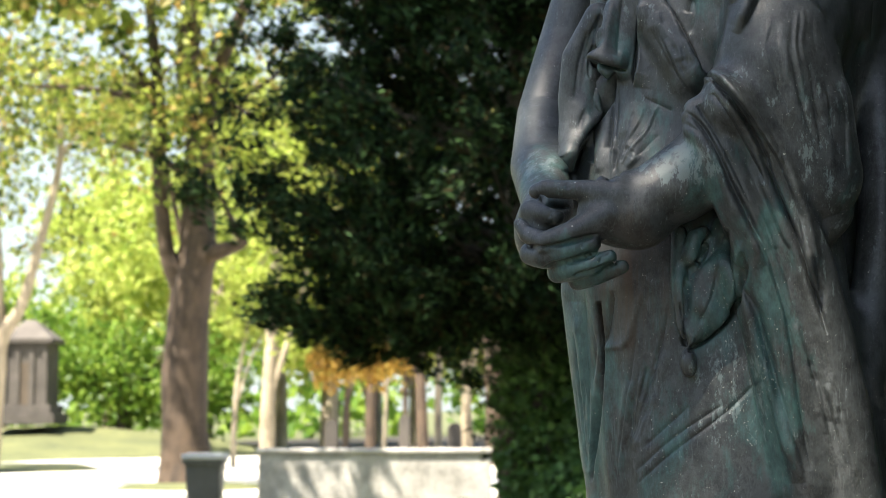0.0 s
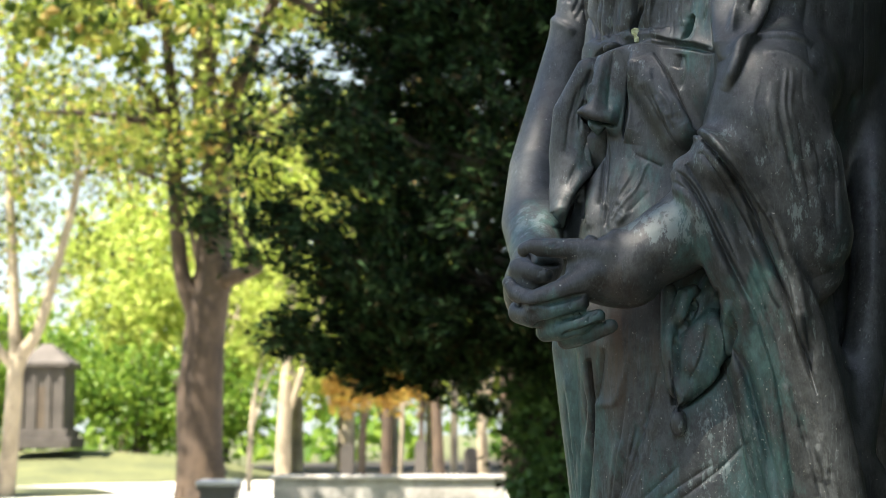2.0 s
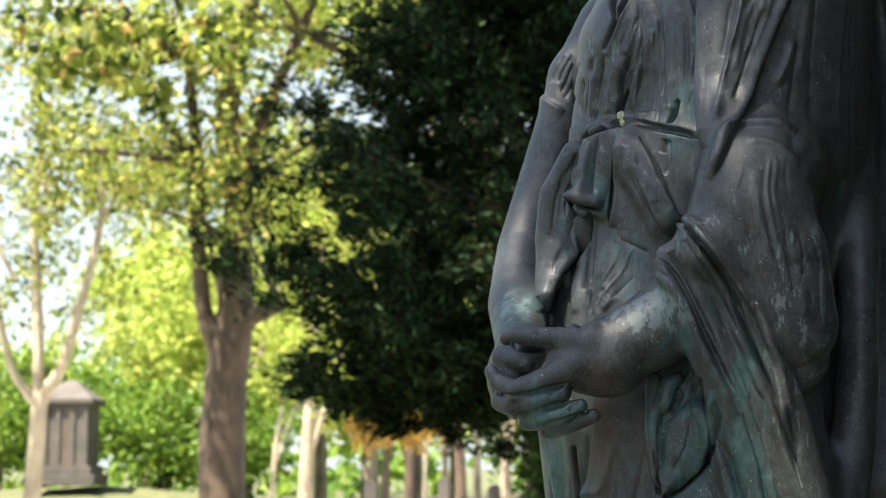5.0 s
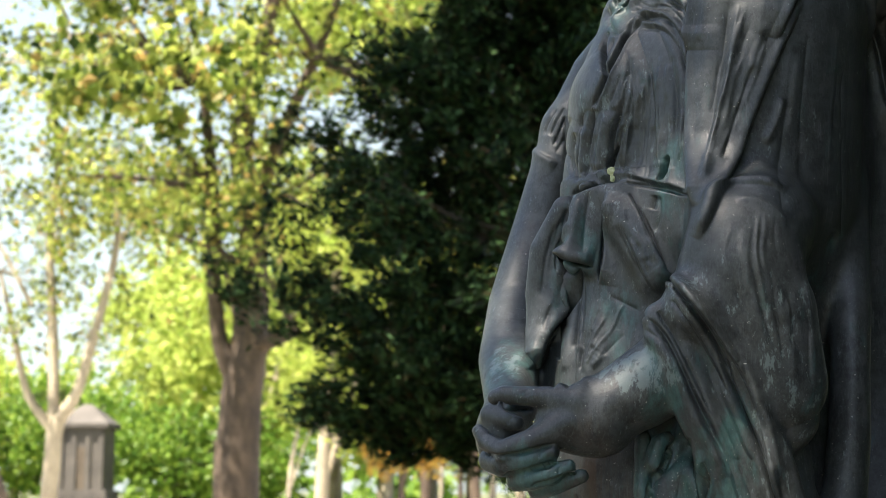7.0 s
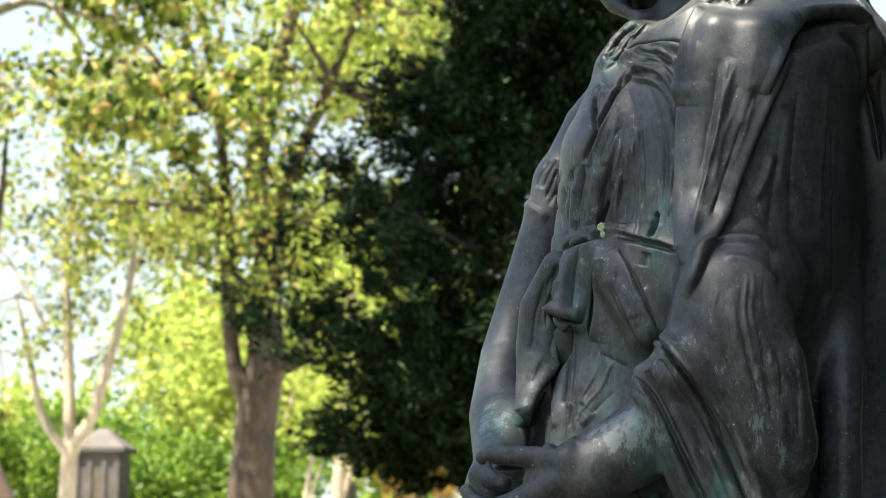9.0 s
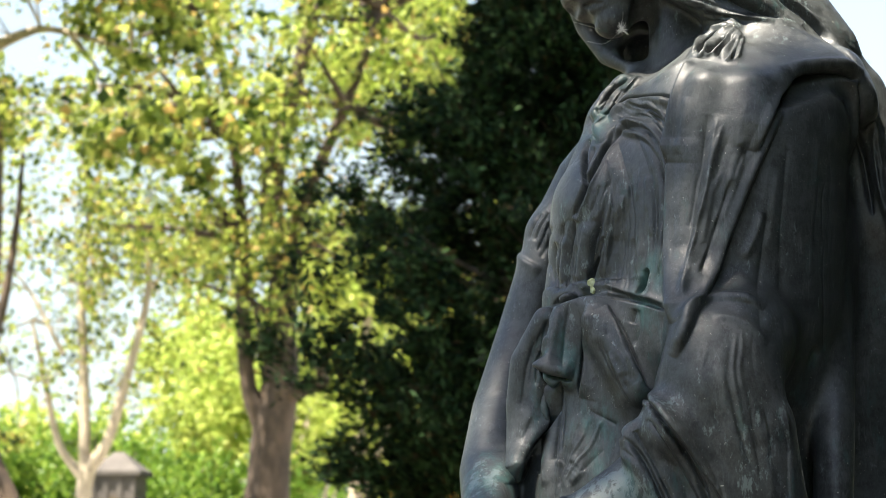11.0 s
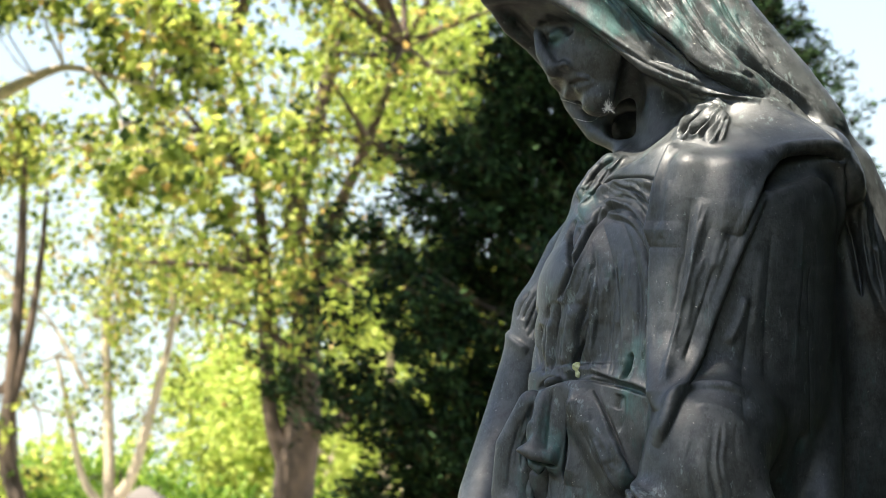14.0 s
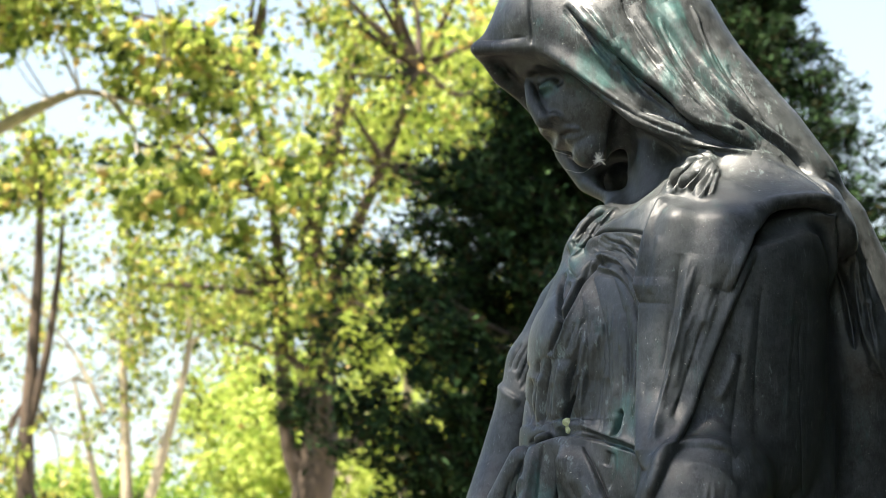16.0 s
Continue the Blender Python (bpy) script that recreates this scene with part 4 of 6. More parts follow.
    w.groove([(0.365, 2.277, 2.182), (0.361, 2.277, 2.163), (0.353, 2.281, 2.145)], 0.012, 0.0032)
    w.crease([(0.348, 2.285, 2.126), (0.343, 2.287, 2.106)], 0.004, 0.003)
    w.crease([(0.299, 2.367, 2.374), (0.282, 2.352, 2.334)], 0.005, 0.005)
    # collar, braid and loose lock of hair
    for p in ([(0.343, 2.401, 2.468), (0.328, 2.4, 2.446)], [(0.333, 2.425, 2.482), (0.316, 2.418, 2.457)], [(0.325, 2.413, 2.462), (0.309, 2.414, 2.439)], [(0.354, 2.409, 2.486), (0.325, 2.423, 2.472), (0.306, 2.422, 2.447)]):
        w.crease(p, 0.005, 0.003)
    w.lap([(0.367, 2.417, 2.496), (0.341, 2.408, 2.473), (0.307, 2.411, 2.432), (0.291, 2.398, 2.396)], 0.005, 0.02)
    w.lap([(0.436, 2.31, 2.495), (0.404, 2.309, 2.47), (0.369, 2.374, 2.467), (0.341, 2.395, 2.452), (0.32, 2.392, 2.424)], 0.004, 0.015)
    # loose locks over the shoulder
    w.fold([(0.491, 2.339, 2.550), (0.474, 2.352, 2.548), (0.458, 2.382, 2.544), (0.441, 2.305, 2.506), (0.433, 2.278, 2.479)], 0.004, 0.0032)
    w.fold([(0.495, 2.334, 2.546), (0.479, 2.326, 2.532), (0.465, 2.329, 2.521), (0.449, 2.275, 2.490), (0.438, 2.273, 2.477)], 0.004, 0.0032)
    w.fold([(0.500, 2.330, 2.539), (0.487, 2.305, 2.519), (0.476, 2.288, 2.503), (0.460, 2.276, 2.491), (0.449, 2.271, 2.481)], 0.004, 0.0032)
    w.fold([(0.503, 2.329, 2.536), (0.494, 2.287, 2.508), (0.480, 2.271, 2.491), (0.469, 2.262, 2.474)], 0.004, 0.0030)
    w.fold([(0.507, 2.330, 2.533), (0.497, 2.280, 2.501), (0.486, 2.255, 2.480), (0.478, 2.253, 2.468)], 0.004, 0.0030)
    w.fold([(0.511, 2.326, 2.527), (0.500, 2.275, 2.495), (0.493, 2.254, 2.473)], 0.003, 0.0030)
    w.groove([(0.478, 2.342, 2.540), (0.457, 2.328, 2.521), (0.441, 2.274, 2.486)], 0.010, 0.0032)
    w.groove([(0.483, 2.309, 2.521), (0.467, 2.284, 2.503), (0.452, 2.272, 2.485)], 0.010, 0.0032)
    w.groove([(0.492, 2.304, 2.521), (0.480, 2.282, 2.498), (0.464, 2.271, 2.481)], 0.004, 0.0022)
    w.groove([(0.497, 2.294, 2.513), (0.484, 2.260, 2.485), (0.474, 2.256, 2.471)], 0.003, 0.0022)
    w.groove([(0.503, 2.298, 2.514), (0.491, 2.261, 2.485), (0.487, 2.252, 2.471)], 0.003, 0.0022)
    w.fold([(0.458, 2.345, 2.576), (0.474, 2.346, 2.571), (0.498, 2.339, 2.564), (0.521, 2.337, 2.556)], 0.003, 0.003)
    w.fold([(0.462, 2.380, 2.577), (0.479, 2.359, 2.565), (0.505, 2.340, 2.554)], 0.003, 0.003)
    w.groove([(0.460, 2.353, 2.574), (0.478, 2.349, 2.567), (0.502, 2.342, 2.560)], 0.003, 0.0022)
    # short sleeve at the far shoulder
    w.lap([(0.222, 2.539, 2.223), (0.186, 2.579, 2.254), (0.184, 2.579, 2.28)], 0.003, 0.02)
    w.crease([(0.232, 2.55, 2.314), (0.218, 2.548, 2.291), (0.209, 2.551, 2.269)], 0.004, 0.003)
    w.crease([(0.233, 2.543, 2.299), (0.224, 2.543, 2.275), (0.214, 2.544, 2.252)], 0.004, 0.003)
    w.crease([(0.221, 2.555, 2.314), (0.205, 2.557, 2.291), (0.2, 2.559, 2.271)], 0.003, 0.003)
    w.crease([(0.236, 2.406, 2.265), (0.218, 2.541, 2.24)], 0.003, 0.005)
    # the near sleeve where it bends
    w.lap([(0.393, 2.167, 2.045), (0.406, 2.176, 2.069), (0.42, 2.188, 2.099), (0.433, 2.191, 2.117), (0.452, 2.181, 2.121), (0.475, 2.172, 2.12), (0.493, 2.17, 2.116), (0.506, 2.167, 2.106)], 0.007, 0.012, 0.003)
    w.fold([(0.441, 2.172, 2.101), (0.469, 2.162, 2.099), (0.498, 2.157, 2.079), (0.509, 2.158, 2.061)], 0.002, 0.005)
    w.between([(0.53, 2.22, 2.338), (0.515, 2.217, 2.227), (0.499, 2.202, 2.146), (0.499, 2.151, 2.039)], [(0.692, 2.387, 2.385), (0.691, 2.402, 2.269), (0.691, 2.413, 2.187), (0.687, 2.414, 2.078)], 16, 0.0010, 0.0055, 3)
    w.between([(0.432, 2.161, 2.078), (0.414, 2.14, 2.03), (0.426, 2.134, 1.971), (0.47, 2.155, 1.878)], [(0.53, 2.172, 2.08), (0.54, 2.195, 2.023), (0.548, 2.207, 1.964), (0.544, 2.203, 1.859)], 26, 0.0008, 0.0036, 4)
    # belt and sash
    w.groove([(0.236, 2.387, 2.144), (0.242, 2.336, 2.145), (0.260, 2.333, 2.152), (0.285, 2.337, 2.159), (0.306, 2.310, 2.151), (0.344, 2.289, 2.139), (0.372, 2.262, 2.128), (0.387, 2.195, 2.110)], 0.007, 0.0034)
    w.lap([(0.292, 2.309, 2.144), (0.306, 2.308, 2.147), (0.343, 2.288, 2.136), (0.371, 2.260, 2.125), (0.385, 2.194, 2.107)], 0.004, 0.012)
    w.groove([(0.313, 2.304, 2.133), (0.322, 2.298, 2.113), (0.333, 2.288, 2.087), (0.345, 2.276, 2.055), (0.355, 2.269, 2.030), (0.352, 2.141, 1.984)], 0.0035, 0.0036)
    w.lap([(0.354, 2.140, 1.980), (0.355, 2.269, 2.028), (0.345, 2.276, 2.053), (0.333, 2.287, 2.085), (0.322, 2.297, 2.111), (0.312, 2.305, 2.135)], 0.007, 0.03, 0.003)
    w.lap([(0.282, 2.312, 2.137), (0.282, 2.318, 2.097), (0.279, 2.322, 2.049), (0.270, 2.322, 2.007)], 0.006, 0.02, 0.003)
    w.groove([(0.282, 2.313, 2.117), (0.282, 2.321, 2.086), (0.278, 2.322, 2.049), (0.271, 2.323, 2.009)], 0.010, 0.0045)
    w.lap([(0.215, 2.367, 2.060), (0.223, 2.325, 2.044), (0.242, 2.321, 2.039), (0.263, 2.321, 2.034)], 0.007, 0.02, 0.004)
    w.groove([(0.216, 2.368, 2.055), (0.223, 2.327, 2.039), (0.242, 2.323, 2.035), (0.262, 2.321, 2.030)], 0.009, 0.0035)
    w.crease([(0.229, 2.357, 2.120), (0.222, 2.361, 2.093), (0.216, 2.367, 2.060)], 0.004, 0.003)
    w.crease([(0.258, 2.325, 2.140), (0.254, 2.323, 2.106), (0.248, 2.321, 2.049)], 0.003, 0.004)
    w.fold([(0.243, 2.329, 2.132), (0.235, 2.324, 2.090), (0.229, 2.322, 2.049)], 0.002, 0.006)
    w.lap([(0.187, 2.390, 1.893), (0.191, 2.367, 1.919), (0.206, 2.373, 1.954), (0.227, 2.374, 1.979), (0.238, 2.355, 2.004), (0.242, 2.324, 2.032)], 0.011, 0.025, 0.005)
    w.groove([(0.190, 2.392, 1.891), (0.194, 2.368, 1.917), (0.209, 2.375, 1.953), (0.230, 2.364, 1.976), (0.241, 2.350, 2.002), (0.245, 2.326, 2.029)], 0.009, 0.0038)
    w.crease([(0.211, 2.362, 2.098), (0.196, 2.368, 2.049), (0.190, 2.371, 1.992)], 0.003, 0.004)
    w.fold([(0.221, 2.371, 2.041), (0.208, 2.371, 2.008), (0.198, 2.370, 1.967)], 0.002, 0.007)
    w.crease([(0.204, 2.371, 1.983), (0.194, 2.370, 1.950), (0.186, 2.367, 1.917)], 0.003, 0.003)
    w.crease([(0.244, 2.326, 2.030), (0.239, 2.340, 1.955), (0.220, 2.171, 1.850)], 0.006, 0.0035)
    w.crease([(0.219, 2.378, 1.964), (0.214, 2.371, 1.918), (0.202, 2.176, 1.851)], 0.005, 0.003)
    w.crease([(0.251, 2.342, 2.020), (0.247, 2.334, 1.954), (0.231, 2.185, 1.859)], 0.003, 0.003)
    w.fold([(0.227, 2.353, 1.948), (0.223, 2.342, 1.906), (0.209, 2.174, 1.850)], 0.003, 0.008)
    w.crease([(0.284, 2.311, 1.989), (0.311, 2.297, 1.973), (0.320, 2.157, 1.942)], 0.003, 0.003)
    w.crease([(0.296, 2.298, 2.085), (0.318, 2.282, 2.026), (0.348, 2.281, 1.986)], 0.002, 0.004)
    w.fold([(0.273, 2.317, 1.984), (0.265, 2.310, 1.927), (0.245, 2.180, 1.858)], 0.002, 0.012)
    w.crease([(0.352, 2.279, 2.125), (0.353, 2.277, 2.097), (0.346, 2.280, 2.074)], 0.0025, 0.004)
    w.crease([(0.380, 2.212, 2.107), (0.374, 2.185, 2.063), (0.364, 2.184, 2.025)], 0.002, 0.004)
    w.between([(0.290, 2.306, 2.127), (0.303, 2.291, 2.076), (0.325, 2.277, 2.017), (0.345, 2.284, 1.979)], [(0.316, 2.298, 2.114), (0.332, 2.283, 2.073), (0.351, 2.267, 2.020), (0.348, 2.151, 1.978)], 22, 0.0014, 0.0029, 6)
    w.between([(0.251, 2.342, 2.020), (0.250, 2.335, 1.970), (0.242, 2.330, 1.921), (0.237, 2.325, 1.873)], [(0.325, 2.290, 1.964), (0.310, 2.292, 1.932), (0.278, 2.299, 1.902), (0.238, 2.181, 1.859)], 17, 0.0014, 0.0029, 7)
    w.between([(0.229, 2.358, 2.126), (0.213, 2.362, 2.089), (0.196, 2.368, 2.041), (0.188, 2.371, 1.992)], [(0.239, 2.330, 2.128), (0.227, 2.329, 2.099), (0.217, 2.366, 2.065), (0.221, 2.373, 2.025)], 13, 0.0015, 0.0029, 21)
    # cuff
    w.lap([(0.352, 2.143, 1.992), (0.367, 2.136, 1.979), (0.385, 2.132, 1.957), (0.407, 2.133, 1.931), (0.426, 2.139, 1.905), (0.442, 2.140, 1.875), (0.458, 2.141, 1.838), (0.470, 2.148, 1.793), (0.476, 2.149, 1.748), (0.481, 2.153, 1.704)], 0.010, 0.014, 0.005)
    w.groove([(0.350, 2.143, 1.988), (0.363, 2.139, 1.972), (0.379, 2.134, 1.950), (0.399, 2.138, 1.922), (0.416, 2.145, 1.894), (0.431, 2.147, 1.860)], 0.008, 0.003)
    w.groove([(0.413, 2.147, 1.890), (0.425, 2.149, 1.863), (0.439, 2.150, 1.829), (0.453, 2.151, 1.795), (0.467, 2.150, 1.759), (0.484, 2.152, 1.704), (0.501, 2.155, 1.646)], 0.009, 0.005)
    w.fold([(0.354, 2.141, 1.992), (0.374, 2.135, 1.976), (0.393, 2.130, 1.949), (0.418, 2.136, 1.919), (0.438, 2.139, 1.884)], 0.005, 0.005)
    w.crease([(0.375, 2.136, 1.981), (0.402, 2.129, 1.950), (0.429, 2.135, 1.916), (0.447, 2.137, 1.880), (0.459, 2.139, 1.844), (0.473, 2.148, 1.793)], 0.003, 0.0025)
    w.crease([(0.360, 2.278, 1.991), (0.359, 2.146, 1.955), (0.378, 2.144, 1.927), (0.395, 2.155, 1.898), (0.410, 2.158, 1.870), (0.425, 2.155, 1.844)], 0.004, 0.0022)
    w.crease([(0.345, 2.284, 1.978), (0.343, 2.153, 1.938), (0.359, 2.153, 1.914), (0.375, 2.154, 1.883), (0.390, 2.156, 1.850), (0.403, 2.158, 1.818)], 0.003, 0.0022)
    w.lap([(0.425, 2.163, 1.738), (0.409, 2.161, 1.772), (0.393, 2.160, 1.803), (0.378, 2.157, 1.834), (0.362, 2.154, 1.870), (0.347, 2.153, 1.901), (0.333, 2.153, 1.917), (0.317, 2.157, 1.926)], 0.006, 0.014, 0.003)
    w.groove([(0.322, 2.157, 1.942), (0.337, 2.151, 1.928), (0.352, 2.152, 1.907), (0.366, 2.153, 1.875), (0.384, 2.157, 1.837), (0.400, 2.159, 1.803), (0.419, 2.161, 1.766)], 0.004, 0.0022)
    w.fold([(0.323, 2.154, 1.931), (0.341, 2.152, 1.914), (0.356, 2.153, 1.886), (0.372, 2.156, 1.852)], 0.003, 0.004)
    w.crease([(0.443, 2.138, 1.881), (0.456, 2.140, 1.844), (0.473, 2.148, 1.793), (0.483, 2.149, 1.748)], 0.003, 0.003)
    w.crease([(0.462, 2.144, 1.822), (0.477, 2.149, 1.785), (0.487, 2.149, 1.734), (0.497, 2.152, 1.675)], 0.003, 0.003)
    w.between([(0.359, 2.155, 1.868), (0.387, 2.160, 1.809), (0.423, 2.163, 1.735), (0.452, 2.166, 1.661)], [(0.410, 2.156, 1.876), (0.439, 2.157, 1.809), (0.466, 2.155, 1.734), (0.487, 2.158, 1.661)], 17, 0.0012, 0.0029, 5)
    w.between([(0.459, 2.165, 1.661), (0.481, 2.168, 1.587), (0.498, 2.173, 1.514), (0.509, 2.174, 1.463)], [(0.494, 2.157, 1.646), (0.511, 2.159, 1.573), (0.525, 2.160, 1.514), (0.535, 2.163, 1.463)], 17, 0.0012, 0.0029, 22)
    # lower sleeve lining
    w.lap([(0.475, 2.181, 1.455), (0.457, 2.182, 1.521), (0.439, 2.189, 1.586), (0.425, 2.191, 1.632), (0.409, 2.187, 1.699), (0.396, 2.164, 1.772)], 0.008, 0.02, 0.004)
    w.crease([(0.428, 2.162, 1.741), (0.448, 2.165, 1.683), (0.459, 2.168, 1.617), (0.467, 2.174, 1.543), (0.481, 2.177, 1.470)], 0.005, 0.003)
    w.fold([(0.420, 2.169, 1.706), (0.440, 2.174, 1.632), (0.454, 2.178, 1.558), (0.468, 2.181, 1.484)], 0.003, 0.006)
    # robe
    w.groove([(0.203, 2.189, 1.714), (0.220, 2.321, 1.668), (0.223, 2.321, 1.628), (0.219, 2.337, 1.558), (0.215, 2.372, 1.486), (0.212, 2.384, 1.445)], 0.009, 0.004)
    w.lap([(0.222, 2.322, 1.628), (0.234, 2.311, 1.632), (0.253, 2.287, 1.631), (0.264, 2.279, 1.654), (0.273, 2.276, 1.697), (0.281, 2.273, 1.712)], 0.002, 0.012)
    w.crease([(0.267, 2.278, 1.658), (0.259, 2.283, 1.604), (0.253, 2.293, 1.558), (0.248, 2.305, 1.511), (0.242, 2.314, 1.464)], 0.002, 0.0025)
    w.crease([(0.237, 2.302, 1.714), (0.234, 2.308, 1.675), (0.226, 2.317, 1.636)], 0.004, 0.003)
    w.fold([(0.256, 2.287, 1.589), (0.249, 2.302, 1.527), (0.245, 2.311, 1.464)], 0.003, 0.006)
    w.crease([(0.201, 2.348, 1.717), (0.205, 2.362, 1.638), (0.211, 2.366, 1.557), (0.210, 2.384, 1.461)], 0.003, 0.003)
    w.fold([(0.191, 2.376, 1.703), (0.198, 2.378, 1.622), (0.207, 2.376, 1.541), (0.210, 2.385, 1.453)], 0.004, 0.012)
    w.crease([(0.310, 2.259, 1.696), (0.301, 2.261, 1.650), (0.286, 2.267, 1.588), (0.271, 2.274, 1.535)], 0.003, 0.003)
    w.crease([(0.294, 2.264, 1.634), (0.279, 2.270, 1.573), (0.260, 2.287, 1.511)], 0.0025, 0.003)
    w.crease([(0.265, 2.286, 1.447), (0.286, 2.265, 1.470), (0.322, 2.246, 1.502), (0.358, 2.233, 1.528), (0.396, 2.229, 1.559), (0.431, 2.194, 1.594)], 0.002, 0.0025)
    w.crease([(0.264, 2.286, 1.465), (0.292, 2.262, 1.495), (0.328, 2.243, 1.524), (0.365, 2.232, 1.549), (0.381, 2.230, 1.558)], 0.002, 0.0025)
    w.crease([(0.271, 2.275, 1.496), (0.300, 2.258, 1.523), (0.332, 2.243, 1.554)], 0.002, 0.003)
    w.between([(0.280, 2.272, 1.666), (0.264, 2.278, 1.604), (0.256, 2.291, 1.542), (0.250, 2.305, 1.480)], [(0.319, 2.252, 1.634), (0.308, 2.256, 1.588), (0.285, 2.266, 1.542), (0.264, 2.283, 1.496)], 17, 0.0014, 0.0029, 9)
    w.between([(0.180, 2.392, 1.704), (0.188, 2.391, 1.639), (0.195, 2.392, 1.557), (0.207, 2.390, 1.461)], [(0.208, 2.333, 1.700), (0.215, 2.330, 1.629), (0.216, 2.353, 1.550), (0.214, 2.378, 1.461)], 13, 0.0014, 0.0029, 10)
    # scarf
    w.lap([(0.328, 2.234, 1.634), (0.353, 2.242, 1.651), (0.374, 2.239, 1.670), (0.391, 2.222, 1.697), (0.393, 2.214, 1.720), (0.383, 2.223, 1.744), (0.388, 2.232, 1.763)], 0.006, 0.015, 0.004)
    w.groove([(0.330, 2.227, 1.627), (0.356, 2.242, 1.645), (0.378, 2.240, 1.664), (0.399, 2.231, 1.690), (0.401, 2.197, 1.722), (0.394, 2.170, 1.758)], 0.012, 0.005)
    w.groove([(0.328, 2.230, 1.729), (0.330, 2.229, 1.694), (0.329, 2.227, 1.656), (0.329, 2.248, 1.634)], 0.007, 0.003)
    w.crease([(0.320, 2.226, 1.694), (0.324, 2.225, 1.664), (0.326, 2.249, 1.634)], 0.004, 0.0025)
    w.groove([(0.341, 2.231, 1.740), (0.351, 2.229, 1.755), (0.358, 2.238, 1.775)], 0.008, 0.0035)
    w.crease([(0.377, 2.171, 1.788), (0.376, 2.231, 1.771), (0.352, 2.227, 1.748), (0.334, 2.236, 1.729)], 0.003, 0.004)
    w.fold([(0.375, 2.229, 1.763), (0.367, 2.223, 1.717), (0.351, 2.228, 1.671)], 0.002, 0.006)
    w.crease([(0.370, 2.222, 1.740), (0.364, 2.223, 1.701), (0.345, 2.230, 1.664)], 0.003, 0.003)
    # nails and knuckles
    w.crease([(0.184, 2.168, 1.761), (0.184, 2.168, 1.769), (0.192, 2.167, 1.775), (0.2, 2.169, 1.776)], 0.0018, 0.002)
    w.crease([(0.208, 2.169, 1.741), (0.207, 2.169, 1.749), (0.214, 2.171, 1.754), (0.22, 2.173, 1.757)], 0.0018, 0.002)
    w.crease([(0.143, 2.209, 1.805), (0.142, 2.209, 1.813), (0.149, 2.207, 1.815)], 0.0018, 0.002)
    w.crease([(0.165, 2.185, 1.85), (0.167, 2.181, 1.841)], 0.0015, 0.003)
    w.groove([(0.128, 2.196, 1.834), (0.147, 2.246, 1.829), (0.178, 2.284, 1.828)], 0.006, 0.003)
    w.groove([(0.112, 2.214, 1.768), (0.132, 2.176, 1.761), (0.168, 2.168, 1.769), (0.205, 2.169, 1.78)], 0.005, 0.003)
    w.groove([(0.135, 2.193, 1.738), (0.165, 2.176, 1.744), (0.205, 2.175, 1.756)], 0.005, 0.003)
    w.groove([(0.172, 2.18, 1.725), (0.205, 2.172, 1.733), (0.231, 2.184, 1.744)], 0.004, 0.003)
    # veil
    w.lap([(0.296, 2.369, 2.796), (0.329, 2.354, 2.753), (0.37, 2.351, 2.711), (0.41, 2.348, 2.671), (0.441, 2.346, 2.644), (0.461, 2.348, 2.618), (0.489, 2.346, 2.596), (0.528, 2.341, 2.572), (0.571, 2.344, 2.56)], 0.009, 0.03, 0.004)
    w.groove([(0.37, 2.352, 2.709), (0.41, 2.349, 2.668), (0.441, 2.347, 2.641), (0.462, 2.349, 2.616), (0.489, 2.347, 2.594), (0.528, 2.342, 2.57), (0.571, 2.343, 2.557)], 0.005, 0.004)
    w.crease([(0.296, 2.368, 2.792), (0.329, 2.354, 2.749), (0.37, 2.352, 2.708)], 0.004, 0.004)
    w.lap([(0.422, 2.375, 2.795), (0.461, 2.373, 2.727), (0.492, 2.358, 2.67), (0.53, 2.351, 2.624), (0.57, 2.359, 2.592), (0.618, 2.368, 2.56), (0.649, 2.321, 2.505)], 0.004, 0.03)
    w.groove([(0.461, 2.373, 2.727), (0.492, 2.358, 2.669), (0.53, 2.352, 2.624), (0.57, 2.359, 2.591), (0.618, 2.368, 2.559), (0.65, 2.317, 2.503), (0.66, 2.295, 2.467)], 0.005, 0.0035)
    w.fold([(0.401, 2.366, 2.792), (0.428, 2.355, 2.723), (0.454, 2.347, 2.659), (0.497, 2.344, 2.61), (0.569, 2.353, 2.575)], 0.006, 0.012)
    w.crease([(0.38, 2.361, 2.796), (0.403, 2.352, 2.731), (0.43, 2.348, 2.681)], 0.005, 0.004)
    w.fold([(0.447, 2.382, 2.797), (0.482, 2.376, 2.719), (0.52, 2.361, 2.653), (0.563, 2.361, 2.609)], 0.005, 0.010)
    w.crease([(0.497, 2.391, 2.768), (0.52, 2.386, 2.713), (0.543, 2.372, 2.656), (0.581, 2.367, 2.604), (0.635, 2.377, 2.563)], 0.004, 0.005)
    w.crease([(0.6, 2.354, 2.551), (0.635, 2.325, 2.515), (0.654, 2.295, 2.473)], 0.005, 0.004)
    w.groove([(0.262, 2.383, 2.722), (0.328, 2.362, 2.666), (0.384, 2.349, 2.622), (0.424, 2.344, 2.598), (0.48, 2.342, 2.576)], 0.0025, 0.002)
    w.lap([(0.262, 2.383, 2.722), (0.328, 2.362, 2.666), (0.384, 2.349, 2.622), (0.424, 2.344, 2.598), (0.48, 2.342, 2.576)], 0.002, 0.012)
    w.crease([(0.243, 2.383, 2.808), (0.245, 2.388, 2.738)], 0.004, 0.003)
    w.crease([(0.161, 2.442, 2.768), (0.202, 2.414, 2.757), (0.238, 2.39, 2.752)], 0.002, 0.003)
